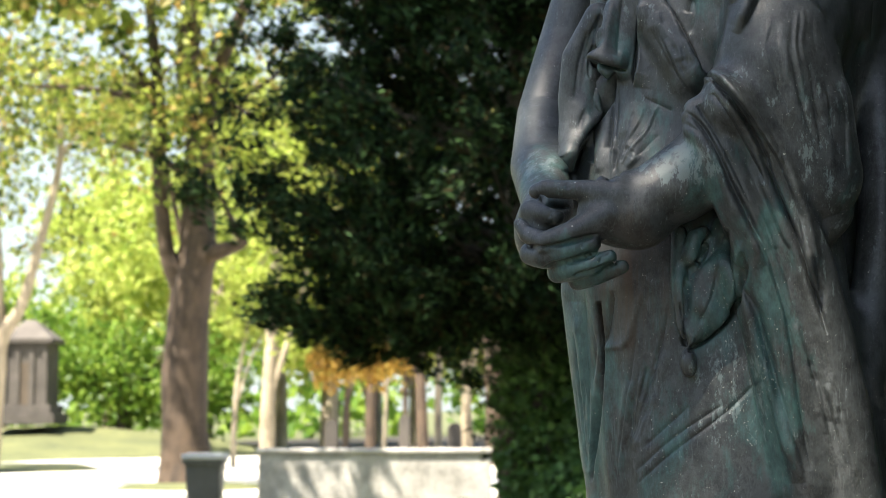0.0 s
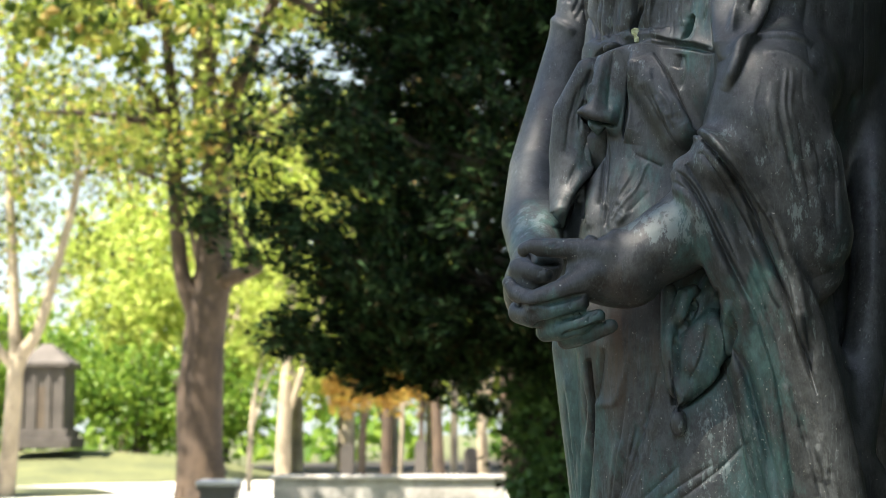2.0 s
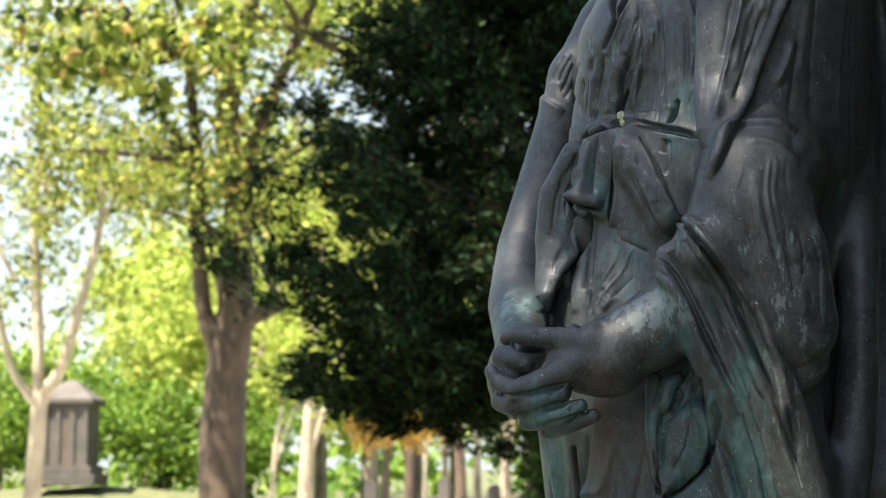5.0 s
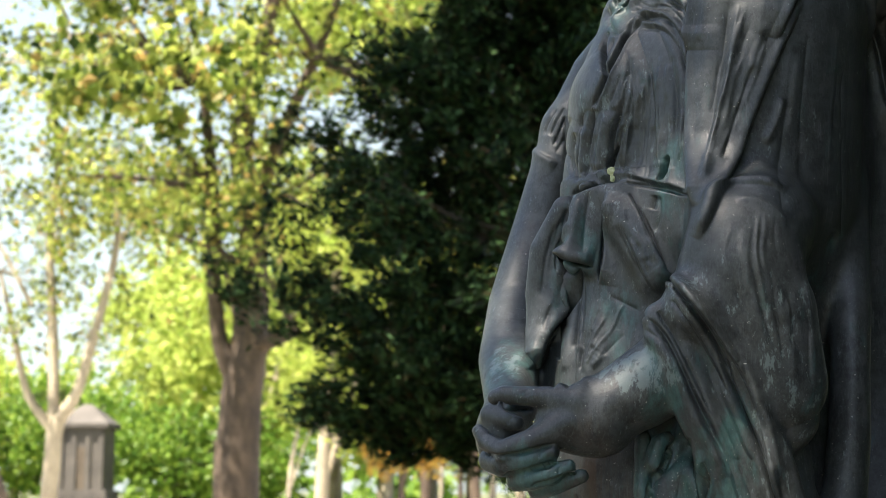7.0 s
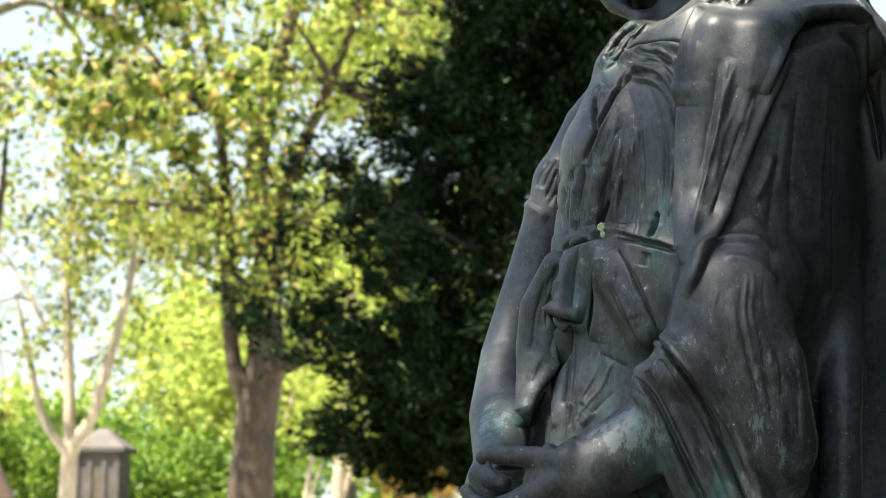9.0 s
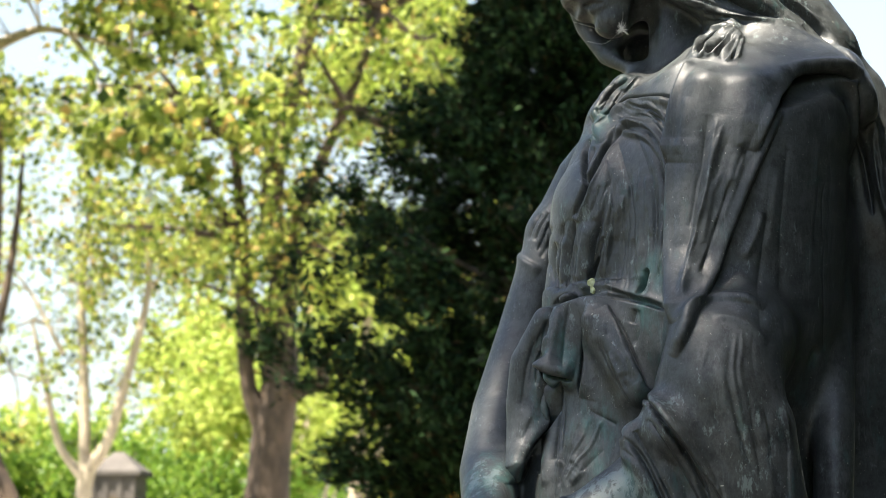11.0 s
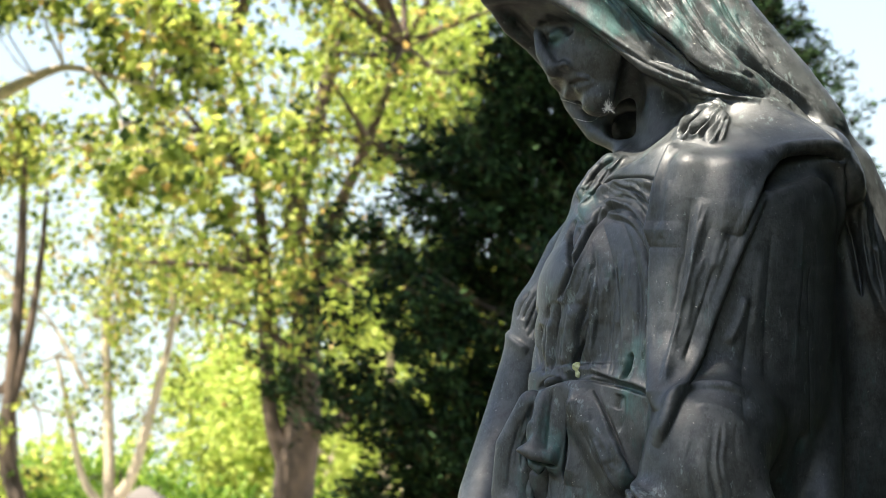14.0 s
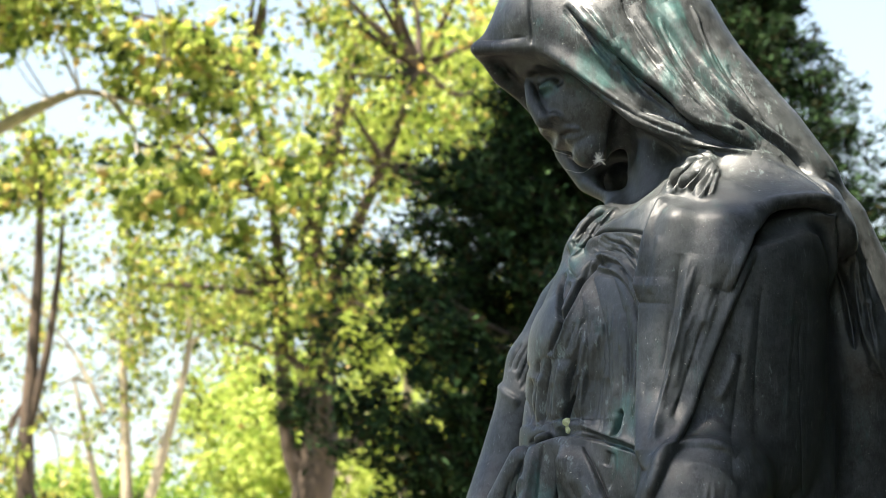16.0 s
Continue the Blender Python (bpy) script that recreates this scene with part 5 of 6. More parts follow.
    w.fold([(0.476, 2.346, 2.572), (0.511, 2.341, 2.562), (0.558, 2.338, 2.551)], 0.003, 0.004)
    w.between([(0.284, 2.369, 2.784), (0.329, 2.355, 2.725), (0.377, 2.359, 2.665), (0.433, 2.357, 2.616)], [(0.508, 2.412, 2.801), (0.535, 2.384, 2.694), (0.58, 2.369, 2.611), (0.642, 2.374, 2.548)], 52, 0.0018, 0.0029, 11)
    w.between([(0.685, 2.325, 2.417), (0.702, 2.391, 2.356), (0.709, 2.393, 2.299), (0.728, 2.408, 2.228)], [(0.716, 2.395, 2.422), (0.724, 2.392, 2.356), (0.728, 2.39, 2.298), (0.739, 2.402, 2.244)], 13, 0.002, 0.0029, 12)
    me = mesh_from("statue", *w.done(), BRONZE)
    ob = new("statue", me)
    return tagged(ob, "weathered dark bronze statue of a veiled mourning woman with clasped fingers", "statue")


figure()


def plinth():
    th = thing("plinth", (0.45, 2.44, 0), "grey stone plinth under the bronze statue", "plinth")
    for lo, hi, nm in (((-0.5, -0.45, -0.05), (0.5, 0.45, 0.16), "foot"), ((-0.42, -0.38, 0.16), (0.42, 0.38, 0.74), "block"), ((-0.46, -0.42, 0.74), (0.46, 0.42, 0.865), "cap")):
        part(nm, box(lo, hi, 0.015), STONE, th)


plinth()


# ---- wall, bin ----
def low_wall():
    th = thing("low_wall", (-0.95, 23.2, 0), "low grey rendered wall, sun dapples partly in its colour", "wall", kind="structure")
    part("wall_body", box((-1.62, 0, -0.1), (1.62, 0.32, 0.93), 0.02), WALL_STONE, th)
    part("wall_cap", box((-1.67, -0.04, 0.933), (1.67, 0.36, 1.0), 0.02), WALL_STONE, th)


low_wall()


def wheelie_bin():
    th = thing("rubbish_bin", (-3.28, 23.0, 0), "dark grey plastic wheeled rubbish bin with a pale lid", "bin")
    bm = box((-0.25, -0.28, 0.05), (0.25, 0.28, 0.86), 0.03)
    for v in bm.verts:
        k = 0.8 + 0.2 * v.co.z / 0.86
        v.co.x *= k
        v.co.y *= k
    part("body", bm, BIN_PLASTIC, th)
    part("rim", box((-0.28, -0.31, 0.80), (0.28, 0.31, 0.862), 0.012), BIN_PLASTIC, th)
    lid = box((-0.29, -0.34, 0.862), (0.29, 0.33, 0.93), 0.03)
    for v in lid.verts:
        if v.co.z > 0.9:
            v.co.z += 0.03 * (1 - (v.co.x / 0.3) ** 2)
    part("lid", lid, BIN_LID, th, "pale grey lid")
    part("handle", box((-0.2, 0.33, 0.83), (0.2, 0.37, 0.86), 0.01), BIN_PLASTIC, th)
    for sx in (-1, 1):
        bm = bmesh.new()
        bmesh.ops.create_cone(bm, cap_ends=True, segments=20, radius1=0.1, radius2=0.1, depth=0.05, matrix=pose(sx * 0.22, 0.25, 0.1, 0, 90, 0))
        part("wheel", bm, BIN_PLASTIC, th)


wheelie_bin()


def tomb_house():
    th = thing("tomb_house", (-13.32, 53.5, 1.3), "weathered stone tomb house with pilasters and a hipped roof", "mausoleum")
    th.scale = (0.76, 0.76, 0.82)
    part("base_step", box((-1.35, -1.35, -0.3), (1.35, 1.35, 0.12), 0.03), DARK_STONE, th)
    part("plinth_course", box((-1.15, -1.15, 0.12), (1.15, 1.15, 0.45), 0.03), DARK_STONE, th)
    part("wall_body", box((-0.98, -0.98, 0.45), (0.98, 0.98, 2.85), 0.02), DARK_STONE, th)
    for x in (-0.85, -0.3, 0.3, 0.85):
        part("pilaster", box((x - 0.11, -1.06, 0.45), (x + 0.11, -0.975, 2.7), 0.02), DARK_STONE, th)
    part("door_leaf", box((-0.18, -1.0, 0.46), (0.18, -0.978, 2.1), 0.01), DARK_BARK, th, "dark weathered door")
    part("cornice", box((-1.2, -1.2, 2.85), (1.2, 1.2, 3.05), 0.04), DARK_STONE, th)
    bm = bmesh.new()
    bmesh.ops.create_cone(bm, cap_ends=True, segments=4, radius1=1.62, radius2=0.25, depth=0.75, matrix=pose(0, 0, 3.425, 0, 0, 45))
    part("roof", bm, DARK_STONE, th, "low hipped stone roof")


tomb_house()


def headstone(at, w, h, turn, seed):
    """A small gravestone with a rounded head on a footing."""
    th = thing("headstone", at, "pale weathered headstone among the far trees", "gravestone", "far headstones")
    th.rotation_euler[2] = radians(turn)
    bm = bmesh.new()
    prof = [(-w / 2, 0), (w / 2, 0), (w / 2, h - w / 2)] + [(w / 2 * math.cos(a), h - w / 2 + w / 2 * math.sin(a)) for a in np.linspace(0.2, math.pi - 0.2, 8)] + [(-w / 2, h - w / 2)]
    f = bm.faces.new([bm.verts.new((x, -0.08, z)) for x, z in prof])
    r = bmesh.ops.extrude_face_region(bm, geom=[f])
    bmesh.ops.translate(bm, vec=(0, 0.16, 0), verts=[g for g in r["geom"] if isinstance(g, bmesh.types.BMVert)])
    bmesh.ops.recalc_face_normals(bm, faces=bm.faces)
    part("slab", bm, DARK_STONE, th)
    part("footing", box((-w * 0.65, -0.2, -0.1), (w * 0.65, 0.2, 0.1), 0.02), DARK_STONE, th)


for k, (x, y, w, h) in enumerate(((-1.15, 50, 0.32, 1.25), (-3.9, 58, 0.45, 1.2), (-11.4, 51.8, 0.4, 0.42), (0.4, 55, 0.5, 1.1), (-9.2, 64, 0.7, 1.3))):
    headstone((x, y, 0.12 if y < 52 else 0.0), w, h, (k * 37) % 30 - 15, k)


# ---- trees ----
def crown_points(rng, centre, radii, n, hollow=0.3):
    d = rng.standard_normal((n, 3))
    d /= np.linalg.norm(d, axis=1, keepdims=True)
    r = hollow + (1 - hollow) * rng.random((n, 1)) ** 0.6
    return np.array(centre) + d * r * np.array(radii)


def tree(name, label, base, stems, crowns, bark, leaf, leaf_size, clump, per, seed, boughs=60, group=""):
    """stems: lists of (points, radii); crowns: (centre, radii, clumps)."""
    rng = np.random.default_rng(seed)
    th = thing(name, base, label, "tree", group)
    b = np.array(base)
    wood = [tube(np.array(p) - b, r, 12, 0.03, rng) for p, r in stems]
    cl = np.concatenate([crown_points(rng, np.array(c) - b, r, n) for c, r, n in crowns])
    # boughs from the nearest point of a stem to the clumps
    ends = np.concatenate([np.array(p)[len(p) // 2:] - b for p, r in stems])
    thick = max(0.02, 0.16 * stems[0][1][0])
    for c in cl[:: max(1, len(cl) // boughs)]:
        e = ends[np.argmin(np.linalg.norm(ends - c, axis=1) + 0.6 * np.maximum(0, ends[:, 2] - c[2]))]
        mid = (e + c) / 2 + rng.standard_normal(3) * 0.08 * np.linalg.norm(c - e)
        wood.append(tube([e, mid, c], [thick, 0.6 * thick, 0.2 * thick], 6))
    under("trunk", mesh_from("trunk", *joined(wood), bark), th)
    v, f = leaves(cl, clump * (0.6 + 0.8 * rng.random(len(cl))), per, leaf_size, rng)
    tagged(under("crown", mesh_from("crown", v, f, leaf, False), th), kind="stuff")
    return th


def conifer(name, label, base, profile, branches, plumes, per, bark, leaf, size, seed, trunk=0.26):
    """An evergreen whose branches carry upswept feathery plumes. profile: (height, reach) from low to high."""
    rng = np.random.default_rng(seed)
    th = thing(name, base, label, "tree")
    pr = np.array(profile, float)
    top = pr[-1, 0]
    wood = [tube([(0, 0, -0.1), (0.03, 0, top * 0.4), (0, 0.02, top * 0.97)], [trunk, trunk * 0.75, 0.03], 12, 0.04, rng)]
    vs, boughs = [], []
    hs = pr[0, 0] + (top - pr[0, 0]) * rng.random(branches) ** 1.25
    for h in hs:
        az = rng.random() * 2 * math.pi
        reach = np.interp(h, pr[:, 0], pr[:, 1]) * (0.66 + 0.40 * rng.random())
        out = np.array((math.cos(az), math.sin(az), 0.0))
        rise = np.clip((h - pr[0, 0]) / 2.2, 0, 1) * (0.25 + 0.25 * rng.random()) - 0.12 * rng.random()
        t = np.linspace(0, 1, 5)
        line = np.array([out * reach * u + np.array((0, 0, h - 0.15 * reach + reach * rise * u * u + 0.12 * reach * u)) for u in t])
        if h % 1 < 0.35:
            boughs.append(tube(line[:4], [0.05, 0.035, 0.02, 0.01], 5))
        for u in 0.3 + 0.7 * rng.random(plumes) ** 0.7:
            root = np.array([np.interp(u, t, line[:, k]) for k in range(3)])
            root += rng.standard_normal(3) * (0.04 + 0.10 * reach * (1.05 - u))
            d = out * (0.45 + 0.5 * rng.random()) + rng.standard_normal(3) * 0.38 + np.array((0, 0, 0.42))
            d /= np.linalg.norm(d)
            long = 5.0 * size * (0.6 + 0.8 * rng.random())
            w = rng.random((per, 1))
            c = root + d * long * w - np.array((0, 0, 0.22 * long)) * w * w
            c = c + rng.standard_normal((per, 3)) * 0.17 * long * (0.18 + np.sin(np.pi * np.clip(w * 0.9 + 0.08, 0, 1)))
            a = d + rng.standard_normal((per, 3)) * 0.42
            a /= np.linalg.norm(a, axis=1, keepdims=True)
            bb = np.cross(a, rng.standard_normal((per, 3)))
            bb /= np.linalg.norm(bb, axis=1, keepdims=True)
            s = size * (0.5 + 0.8 * rng.random((per, 1)))
            vs.append(np.stack([c - a * s * 0.6, c + bb * s * 0.2, c + a * s * 0.9 - np.array((0, 0, 0.15)) * s, c - bb * s * 0.2], 1).reshape(-1, 3))
    v = np.concatenate(vs)
    under("trunk", mesh_from("trunk", *joined(wood), bark), th)
    tagged(under("bough", mesh_from("bough", *joined(boughs), bark), th), kind="stuff")
    tagged(under("crown", mesh_from("crown", v, np.arange(len(v)).reshape(-1, 4), leaf, False), th), kind="stuff")
    return th


# the large plane tree with its fork
tree("plane_tree", "tall plane tree with mottled brown bark and yellowing leaves", (-4.85, 31.5, 0),
     [([(-4.85, 31.5, -0.1), (-4.86, 31.5, 0.5), (-4.922, 31.5, 1.806), (-4.844, 31.5, 3.741), (-4.673, 31.5, 4.608), (-4.711, 31.5, 5.807), (-4.628, 31.5, 7.037), (-5.039, 31.5, 8.105), (-4.624, 31.5, 10.267), (-3.974, 31.5, 12.835)], [0.60, 0.47, 0.43, 0.40, 0.36, 0.30, 0.27, 0.24, 0.18, 0.10]),
      ([(-4.898, 31.5, 3.741), (-5.303, 31.4, 4.49), (-5.42, 31.3, 6.107), (-5.415, 31.2, 7.431), (-5.65, 31, 9.589), (-6.052, 30.5, 11.857)], [0.26, 0.15, 0.14, 0.12, 0.09, 0.05]),
      ([(-4.692, 31.5, 4.445), (-4.25, 31.2, 4.52), (-3.75, 31, 4.66)], [0.22, 0.17, 0.10]),
      ([(-4.736, 31.5, 6.926), (-4.081, 31, 8.549), (-3.374, 30.5, 9.868), (-2.679, 30, 11.609)], [0.16, 0.13, 0.10, 0.05])],
     [((-6.007, 30, 9.684), (3.4, 2.6, 3.6), 64), ((-4.908, 29, 12.226), (5.2, 3, 2.4), 82), ((-2.998, 31, 11.015), (2.0, 2.6, 3.2), 42), ((-6.511, 31, 8.675), (2.4, 2, 2.0), 20), ((-4.559, 31, 7.8), (2.2, 2, 3.2), 32), ((-4.725, 31, 7.451), (1.0, 1.2, 2.0), 14)], BARK, PLANE_LEAF, 0.135, 0.62, 38, 3)
# pale, many-stemmed trees
tree("pale_tree", "slender many-stemmed tree with pale sunlit bark", (-10.35, 38, 0),
     [([(-10.35, 38, -0.1), (-10.217, 38, 2.291), (-10.176, 38, 3.261), (-9.708, 38, 3.783), (-9.361, 38, 5.158), (-8.776, 38, 7.547), (-9.129, 38, 9.285)], [0.22, 0.19, 0.18, 0.13, 0.11, 0.08, 0.05]),
      ([(-10.203, 38, 2.937), (-10.288, 38, 5.157), (-10.513, 38, 7.55), (-10.26, 38, 9.712), (-11.018, 38, 11.817)], [0.15, 0.12, 0.10, 0.07, 0.03]),
      ([(-10.247, 38, 3.066), (-10.897, 38, 3.845), (-11.222, 38, 5.288), (-11.617, 38, 6.748)], [0.12, 0.09, 0.07, 0.04]),
      ([(-10.838, 38, 5.938), (-11.652, 38, 7.416), (-12.378, 38, 8.238)], [0.06, 0.04, 0.02])],
     [((-10.948, 38, 10.14), (1.6, 2.0, 2.4), 28), ((-9.138, 38, 9.559), (1.1, 1.8, 1.7), 16), ((-9.244, 38, 7.745), (2.2, 2.0, 2.4), 50), ((-11.6, 38, 7.4), (2.2, 2.0, 3.2), 30), ((-9.6, 38, 5.6), (1.5, 1.6, 1.2), 10), ((-13.0, 38, 11.0), (2.0, 2.0, 3.0), 26), ((-9.6, 38, 12.2), (2.2, 2.0, 2.0), 24)], PALE_BARK, PLANE_LEAF, 0.135, 0.6, 36, 4, 44)
# tree added mostly out of view, to shade the gravel and pale trunk
tree("plane_tree", "plane tree added beside the path to shade the gravel", (-17.0, 36, 0), [([(-17.0, 36, -0.1), (-16.8, 36, 6), (-14.6, 35.2, 11.5)], [0.3, 0.25, 0.1]), ([(-16.8, 36, 6), (-16.0, 39, 10), (-14.9, 41, 11.8)], [0.18, 0.12, 0.05])],
     [((-14.2, 34.6, 12), (0.9, 1.1, 0.7), 14), ((-14.7, 41, 12), (1.9, 0.6, 0.4), 18)], BARK, PLANE_LEAF, 0.2, 0.5, 60, 17, 12)
tree("brown_stemmed_tree", "slender twin-stemmed tree with brown bark", (-8.9, 30, 0),
     [([(-8.9, 30, -0.1), (-8.9, 30, 1.5), (-10.021, 30, 3.651), (-9.932, 30, 5.424), (-9.868, 30, 7.563), (-9.919, 30, 9.43)], [0.2, 0.18, 0.17, 0.13, 0.10, 0.05]),
      ([(-9.92, 30, 4.793), (-9.618, 30, 6.269), (-9.474, 30, 7.774), (-9.45, 30, 8.868)], [0.10, 0.08, 0.06, 0.03])],
     [((-10.069, 30, 9.767), (1.2, 1.5, 1.3), 16), ((-10.181, 30, 3.652), (1.0, 1.0, 1.0), 10)], BARK, PLANE_LEAF, 0.15, 0.45, 40, 14, 16)
# bough that reaches in from a tree beside the path
# the last crown clump is added only to throw shade on the wall
tree("leaning_plane_tree", "plane tree with a pale bough reaching over the path", (-11.5, 23, 0),
     [([(-11.5, 23, -0.1), (-11.3, 23, 3), (-11.0, 23.3, 5.5), (-9.082, 24, 8.583), (-8.388, 24, 8.973), (-7.778, 24, 9.276), (-7.34, 24, 9.447), (-6.802, 24, 9.343), (-5.906, 24, 9.051)], [0.12, 0.12, 0.12, 0.11, 0.10, 0.085, 0.06, 0.04, 0.02]),
      ([(-6.891, 24, 9.363), (-6.657, 24, 9.069), (-6.425, 24, 8.776)], [0.05, 0.045, 0.02])],
     [((-7.771, 23, 10.387), (1.7, 1.5, 0.7), 30), ((-9.32, 23, 10.075), (1.4, 1.6, 1.5), 30), ((-5.66, 24, 9.586), (1.5, 1.4, 0.8), 22), ((-7.6, 20, 10.5), (2.5, 2.5, 1.5), 30), ((-4.3, 21.3, 7.1), (1.9, 1.0, 0.6), 17)], PALE_BARK, PLANE_LEAF, 0.17, 0.5, 50, 15, 10)
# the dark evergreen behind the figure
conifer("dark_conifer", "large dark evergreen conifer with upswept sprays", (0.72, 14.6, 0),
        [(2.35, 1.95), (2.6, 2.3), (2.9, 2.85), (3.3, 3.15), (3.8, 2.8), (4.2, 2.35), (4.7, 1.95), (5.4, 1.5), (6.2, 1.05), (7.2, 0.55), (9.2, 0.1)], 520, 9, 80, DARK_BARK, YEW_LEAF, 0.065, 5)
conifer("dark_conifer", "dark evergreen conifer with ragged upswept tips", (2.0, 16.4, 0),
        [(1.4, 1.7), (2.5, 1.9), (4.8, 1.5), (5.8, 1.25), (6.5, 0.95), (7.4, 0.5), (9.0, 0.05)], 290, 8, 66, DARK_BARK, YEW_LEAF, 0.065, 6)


def ivy(at, r, h, n, seed):
    rng = np.random.default_rng(seed)
    a, z = rng.random(n) * 2 * math.pi, rng.random(n) * h
    c = np.stack([r * (0.6 + 0.5 * rng.random(n)) * np.cos(a), r * (0.6 + 0.5 * rng.random(n)) * np.sin(a), z], 1)
    v, f = leaves(c, 0.12, 9, 0.085, rng)
    ob = new("ivy", mesh_from("ivy", v, f, IVY_LEAF, False))
    ob.location = at
    tagged(ob, "dark glossy ivy climbing the conifer trunk", "ivy", kind="stuff")


ivy((0.95, 14.5, 0), 0.42, 2.5, 700, 8)
ivy((1.25, 13.6, 0), 0.5, 1.0, 300, 9)

# woods beyond the path
WOOD_ROWS = [
    ("far_plane_tree", "distant tree with sunny yellow-green leaves", BRIGHT_LEAF, PALE_BARK, [(-9.2, 62, 10.5, 3.4), (-6.4, 66, 12, 3.4), (-4.0, 60, 10, 2.6), (-1.2, 70, 9, 3.0), (2.0, 66, 8, 3.0), (-14.5, 72, 12, 3.6), (-20, 68, 7, 4), (-11.0, 70, 13, 3.6), (-7.5, 74, 14, 3.6), (-3.0, 76, 12, 3.2), (-12.6, 66, 11.5, 2.6), (-5.0, 71, 14, 3.2)], 0.26),
    ("green_tree", "distant broad tree with fresh green leaves", GREEN_LEAF, DARK_BARK, [(-11.0, 57, 4.6, 2.6), (-8.6, 59, 4.4, 2.2), (-16.5, 62, 6, 3.4), (5.0, 64, 9, 3.6), (-22, 60, 6, 4)], 0.22),
]
for name, label, leaf, bark, spots, size in WOOD_ROWS:
    for k, (x, y, h, r) in enumerate(spots):
        rng0 = np.random.default_rng(900 + k)
        lean = rng0.standard_normal() * 0.3
        tree(name, label, (x, y, 0), [([(x, y, -0.1), (x + lean * 0.3, y, h * 0.35), (x + lean, y, h * 0.9)], [0.26, 0.2, 0.05]),
                                      ([(x + lean * 0.3, y, h * 0.3), (x + lean + 0.8, y, h * 0.55), (x + lean + 1.5, y, h * 0.8)], [0.13, 0.1, 0.04])],
             [((x + lean, y, h * 0.62), (r, r, h * 0.36), int(20 * r))], bark, leaf, size, 0.95, 70, 40 + k, 14, "trees beyond the path")
tree("plane_tree_beyond", "plane tree with sunny yellow leaves beyond the conifer", (1.5, 43, 0), [([(1.5, 43, -0.1), (1.4, 43, 4), (0.2, 43, 9)], [0.4, 0.32, 0.14])],
     [((-3.665, 43, 14.992), (2.8, 2.6, 3.2), 110), ((-4.551, 43, 8.946), (2.2, 2.2, 1.8), 30)], BARK, BRIGHT_LEAF, 0.2, 0.75, 60, 33, 30)
tree("young_tree", "slim young tree with bright yellow-green leaves", (-5.3, 42, 0), [([(-5.3, 42, -0.1), (-5.25, 42, 2.2), (-4.7, 42, 5.0)], [0.08, 0.06, 0.02]), ([(-5.25, 42, 1.6), (-4.9, 42, 2.8), (-4.4, 42, 3.8)], [0.04, 0.03, 0.012])],
     [((-4.65, 42, 4.7), (0.95, 0.8, 1.7), 26)], PALE_BARK, BRIGHT_LEAF, 0.15, 0.5, 44, 34, 12)
tree("autumn_tree", "small tree with orange autumn leaves", (-2.6, 44, 0), [([(-2.6, 44, -0.1), (-2.6, 44, 1.5), (-2.4, 44, 3.2)], [0.09, 0.07, 0.03])],
     [((-2.5, 44, 2.75), (1.1, 0.8, 0.65), 30), ((-1.4, 44, 2.5), (0.6, 0.6, 0.4), 8)], DARK_BARK, ORANGE_LEAF, 0.14, 0.4, 45, 31, 12)
for k, (x, y, r) in enumerate(((-4.75, 45, 0.21), (-0.45, 42, 0.15), (-0.1, 47, 0.12), (-3.2, 55, 0.09), (-2.0, 56, 0.08), (-1.3, 58, 0.10), (0.7, 44, 0.15), (-2.7, 60, 0.10))):
    tree("bare_trunk_tree", "straight trunk of a tall tree beyond the wall", (x, y, 0), [([(x, y, -0.1), (x + 0.12 * math.sin(5 * k), y, 2), (x + 0.5 * math.sin(3 * k + 1), y, 9)], [r * 1.1, 0.85 * r, r * 0.5]),
                                                                                           ([(x + 0.1 * math.sin(5 * k), y, 1.8), (x + 0.5 * math.cos(4 * k), y, 3.2), (x + 1.1 * math.cos(4 * k), y, 5.5)], [r * 0.5, 0.4 * r, r * 0.25])],
         [((x + 0.5 * math.sin(3 * k + 1), y, 9), (2.0, 2.0, 1.4), 16)], BARK if k % 2 else PALE_BARK, PLANE_LEAF, 0.22, 0.7, 40, 60 + k, 8, "trees beyond the path")


# trees added for the shade they throw on the grass behind the path
for k, (x, y) in enumerate(((-7.4, 50.0), (-2.2, 50.0))):
    tree("edge_plane_tree", "tall plane tree added to shade the grass beyond the path", (x, y, 0), [([(x, y, -0.1), (x + 0.1, y, 4), (x - 1.2, y, 9.5)], [0.17, 0.14, 0.06])],
         [((x - 2.4, y, 10.5), (3.6, 1.8, 1.3), 56)], BARK, PLANE_LEAF, 0.2, 0.7, 46, 120 + k, 10, "trees beyond the path")


# a belt of woods that closes the distance
def wood_belt():
    rng = np.random.default_rng(77)
    a = rng.random(2600) * 2 * math.pi
    d = 85 + 35 * rng.random(2600)
    z = 7.5 * rng.random(2600) ** 1.2 + 0.4 * np.sin(a * 9) + 0.5
    c = np.stack([d * np.sin(a), d * np.cos(a), z], 1)
    v, f = leaves(c, 1.7, 14, 0.8, rng)
    tagged(new("far_woods", mesh_from("far_woods", v, f, GREEN_LEAF, False)), "far belt of green woods", "woods", kind="stuff")


wood_belt()

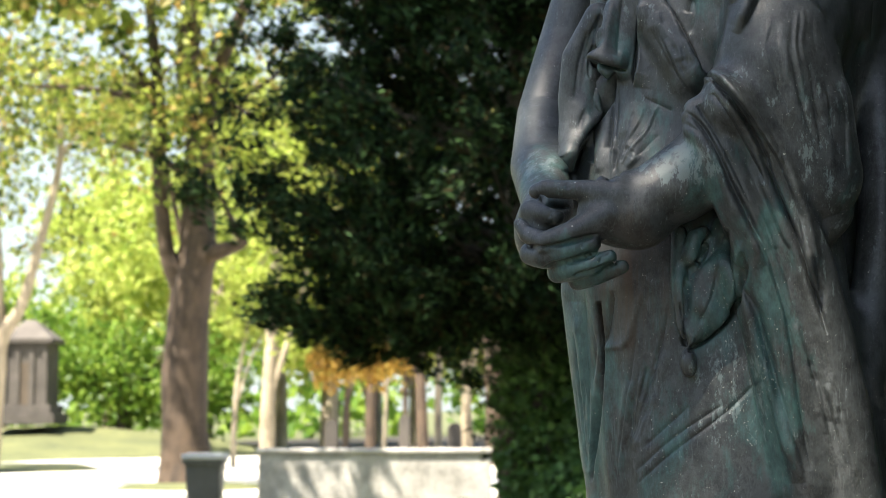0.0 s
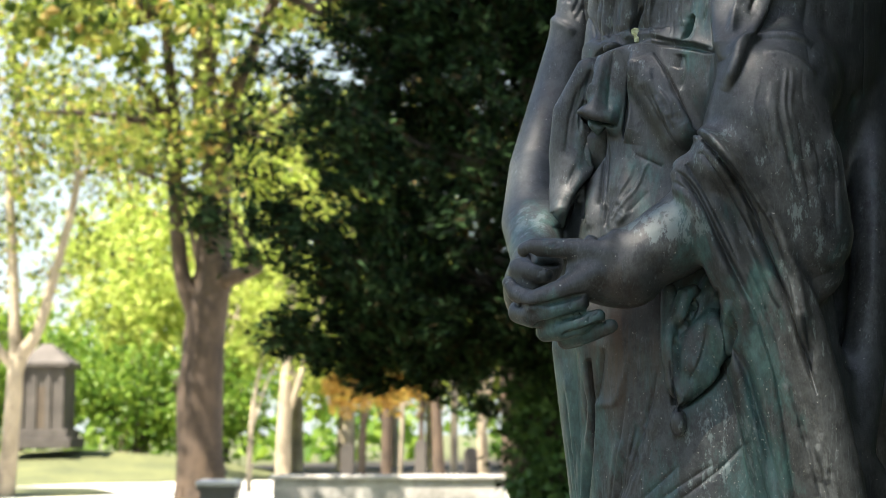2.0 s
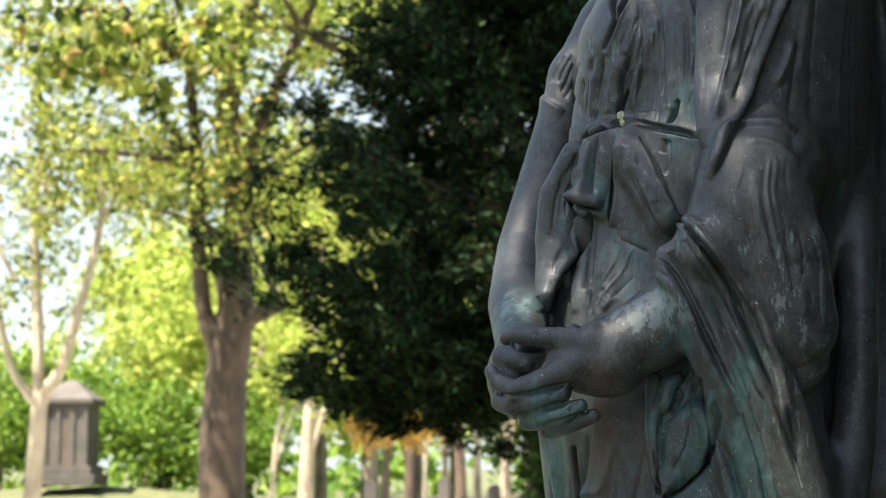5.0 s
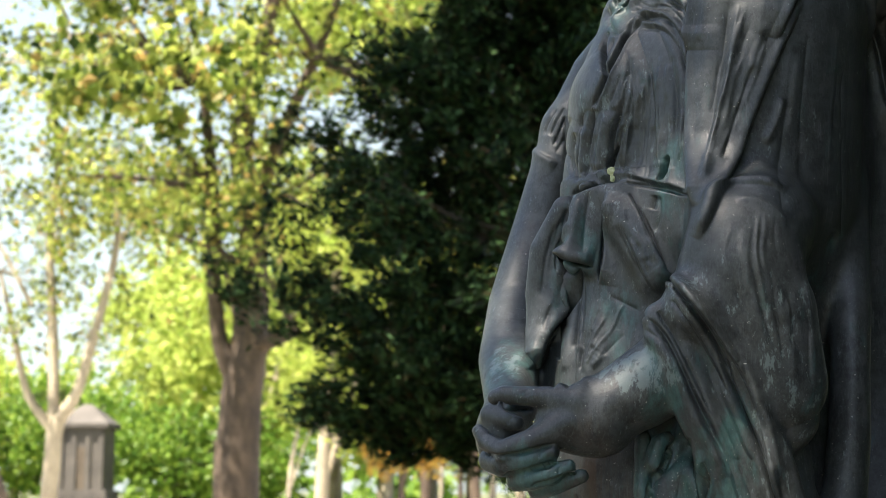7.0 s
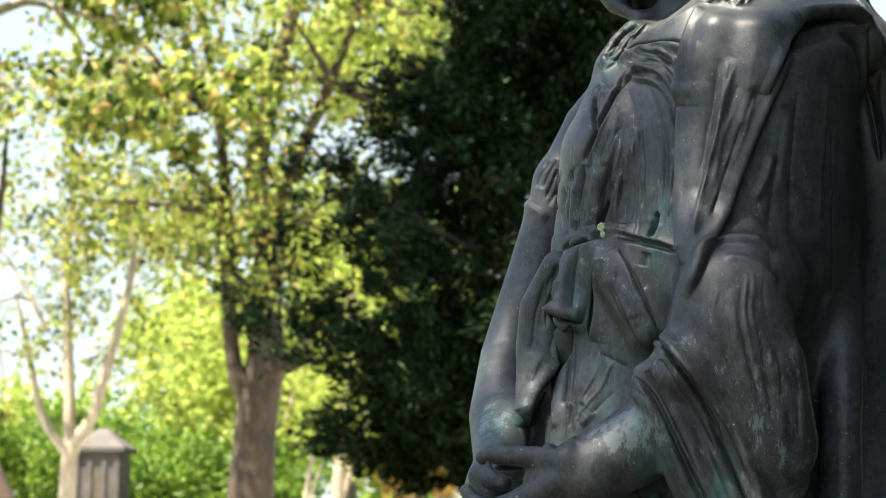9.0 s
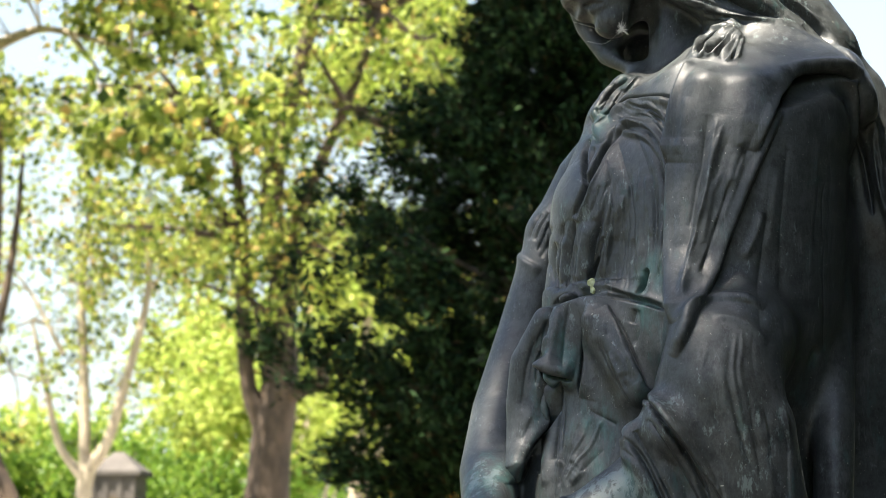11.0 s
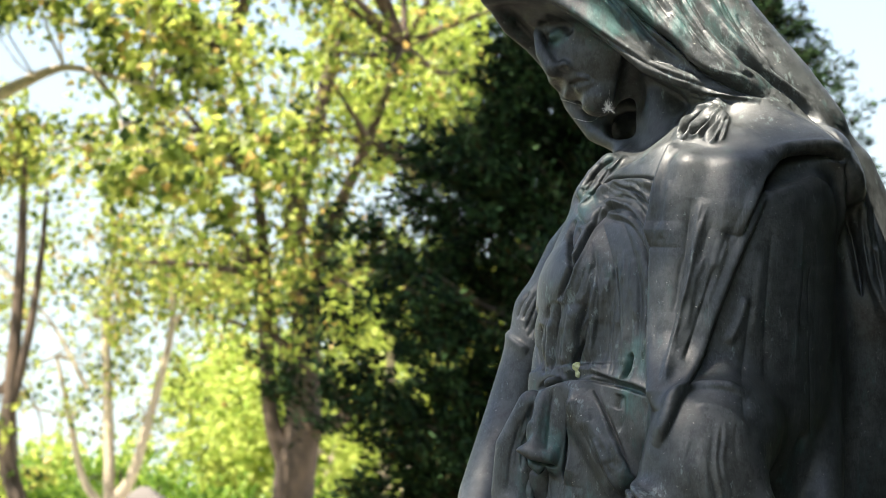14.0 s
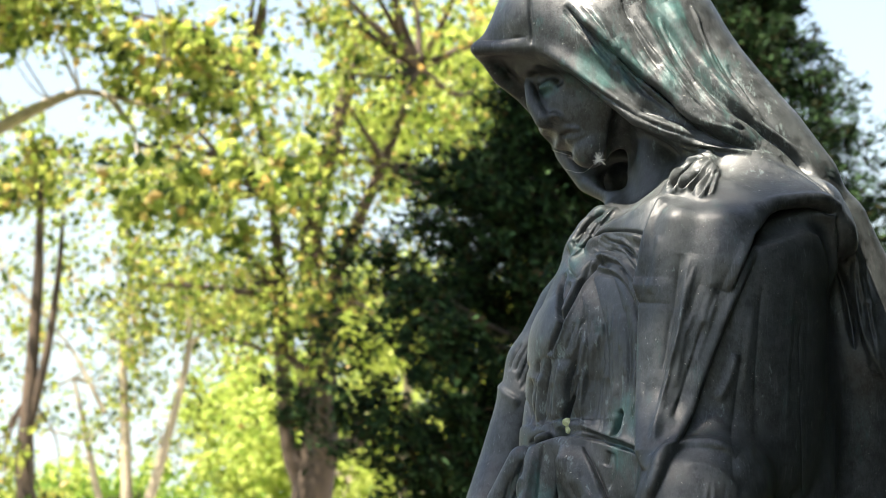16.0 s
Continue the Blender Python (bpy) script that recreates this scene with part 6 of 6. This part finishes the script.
# unseen trees added round the figure, their crowns placed to block sun
tree("shade_tree", "tall plane tree added out of view to block sun", (-4.186, -1.997, 0), [([(-4.186, -1.997, 0), (-4.086, -1.897, 3), (-2.786, -0.597, 8.59)], [0.3, 0.25, 0.1])],
     [((-2.186, 0.003, 9.39), (1.7, 1.6, 1.0), 16)], BARK, PLANE_LEAF, 0.17, 0.42, 60, 13, 14, "trees round the figure")
tree("shade_tree", "tall plane tree added out of view to block sun", (-7.5, 8.5, 0), [([(-7.5, 8.5, -0.1), (-7.2, 8.6, 5), (-4.0, 10.5, 9.6)], [0.4, 0.34, 0.16])],
     [((-2.6, 11.4, 11.2), (3.2, 2.8, 1.4), 70)], BARK, PLANE_LEAF, 0.2, 0.65, 60, 82, 40, "trees round the figure")
tree("shade_tree", "slender plane tree added out of view to block sun", (-5.4, 1.4, 0), [([(-5.4, 1.4, -0.1), (-5.2, 1.3, 4), (-3.4, 0.8, 8.9), (-2.2, 0.5, 9.7)], [0.16, 0.13, 0.06, 0.02])],
     [((-2.06, 0.46, 9.75), (0.28, 0.22, 0.12), 6)], BARK, PLANE_LEAF, 0.11, 0.18, 40, 91, 3, "trees round the figure")
tree("shade_tree", "slender plane tree added out of view to block sun", (-4.9, -1.1, 0), [([(-4.9, -1.1, -0.1), (-4.6, -0.9, 4), (-3.0, -0.3, 8.0), (-2.32, -0.04, 8.6)], [0.16, 0.13, 0.06, 0.02])],
     [((-2.30, -0.035, 8.62), (0.075, 0.065, 0.06), 8)], BARK, PLANE_LEAF, 0.1, 0.035, 22, 90, 3, "trees round the figure")
# unseen evergreens, added to keep light off the figure's right side
conifer("shade_conifer", "dark evergreen added out of view to block light from the right", (4.1, 0.9, 0), [(0.3, 2.1), (3, 2.3), (7, 2.1), (13.0, 0.1)], 260, 8, 90, DARK_BARK, YEW_LEAF, 0.22, 83)
conifer("shade_conifer", "dark evergreen added out of view to block light from the right", (4.6, 3.5, 0), [(0.2, 1.4), (3, 1.5), (6, 1.2), (9.0, 0.1)], 200, 8, 90, DARK_BARK, YEW_LEAF, 0.22, 86)


# ---- small things on the figure and by the wall ----
WEB = plain("white seed down", (0.7, 0.7, 0.66), (0.85, 0.85, 0.8), 40, 0.6)
LICHEN = plain("yellow-green lichen", (0.26, 0.28, 0.13), (0.52, 0.55, 0.34), 90, 0.95)
PETAL = leaf_matter("pink petals", [(0.35, 0.05, 0.10), (0.5, 0.12, 0.2), (0.4, 0.2, 0.22)], 0.3)


def seed_tuft(at):
    """A caught seed with fine white hairs."""
    rng = np.random.default_rng(5)
    hairs = []
    for _ in range(34):
        d = rng.standard_normal(3)
        d /= np.linalg.norm(d)
        d[1] = -abs(d[1])
        r = 0.006 + 0.009 * rng.random()
        hairs.append(tube([(0, 0, 0), d * r * 0.5 + rng.standard_normal(3) * 0.0006, d * r], [0.0006, 0.00045, 0.0002], 4))
    ob = new("seed_tuft", mesh_from("seed_tuft", *joined(hairs), WEB))
    ob.location = at
    tagged(ob, "white downy seed caught in cobweb under the chin", "seed")


seed_tuft((0.343, 2.428, 2.57))


def cobweb(ends):
    """Thin sagging threads."""
    rng = np.random.default_rng(6)
    rods = []
    for a, b in ends:
        a, b = np.array(a), np.array(b)
        m = (a + b) / 2 - (0, 0, 0.006) + rng.standard_normal(3) * 0.003
        rods.append(tube([a, m, b], [0.00012, 0.00012, 0.00012], 4))
    ob = new("cobweb", mesh_from("cobweb", *joined(rods), WEB))
    tagged(ob, "thin pale cobweb threads between veil and collar", "cobweb")


cobweb([((0.341, 2.43, 2.569), (0.292, 2.5, 2.575)), ((0.341, 2.43, 2.569), (0.271, 2.5, 2.606)), ((0.34, 2.43, 2.575), (0.345, 2.42, 2.595))])


def lichen(at, r, seed):
    bm = bmesh.new()
    bmesh.ops.create_icosphere(bm, subdivisions=3, radius=r)
    for v in bm.verts:
        n = noise.noise(v.co * 260 + Vector((seed, 0, 0)))
        v.co *= 1 + 0.35 * n
        v.co.y *= 0.6
    me = bpy.data.meshes.new("lichen")
    bm.to_mesh(me)
    bm.free()
    me.materials.append(LICHEN)
    ob = new("lichen", me)
    ob.location = at
    tagged(ob, "small yellow-green lichen tuft on the bronze belt", "lichen", "lichen tufts")


for n, p in enumerate([(0.291, 2.334, 2.17), (0.294, 2.334, 2.16), (0.326, 2.312, 2.159), (0.304, 2.327, 2.158)]):
    lichen(p, (0.006, 0.006, 0.003, 0.003)[n], n)


def flowering_plant(at, seed):
    rng = np.random.default_rng(seed)
    th = thing("flowering_plant", at, "low plant with pink flowers at the foot of the wall", "plant", "plants by the wall")
    c = np.stack([rng.uniform(-0.25, 0.25, 40), rng.uniform(-0.15, 0.15, 40), rng.uniform(0.05, 0.28, 40)], 1)
    under("foliage", mesh_from("foliage", *leaves(c, 0.07, 12, 0.05, rng), IVY_LEAF, False), th)
    c = c[rng.permutation(40)[:16]] + (0, 0, 0.06)
    under("blossom", mesh_from("blossom", *leaves(c, 0.03, 9, 0.035, rng), PETAL, False), th, "pink blossoms")


flowering_plant((0.42, 22.85, 0.02), 1)
flowering_plant((0.9, 22.7, 0.02), 2)
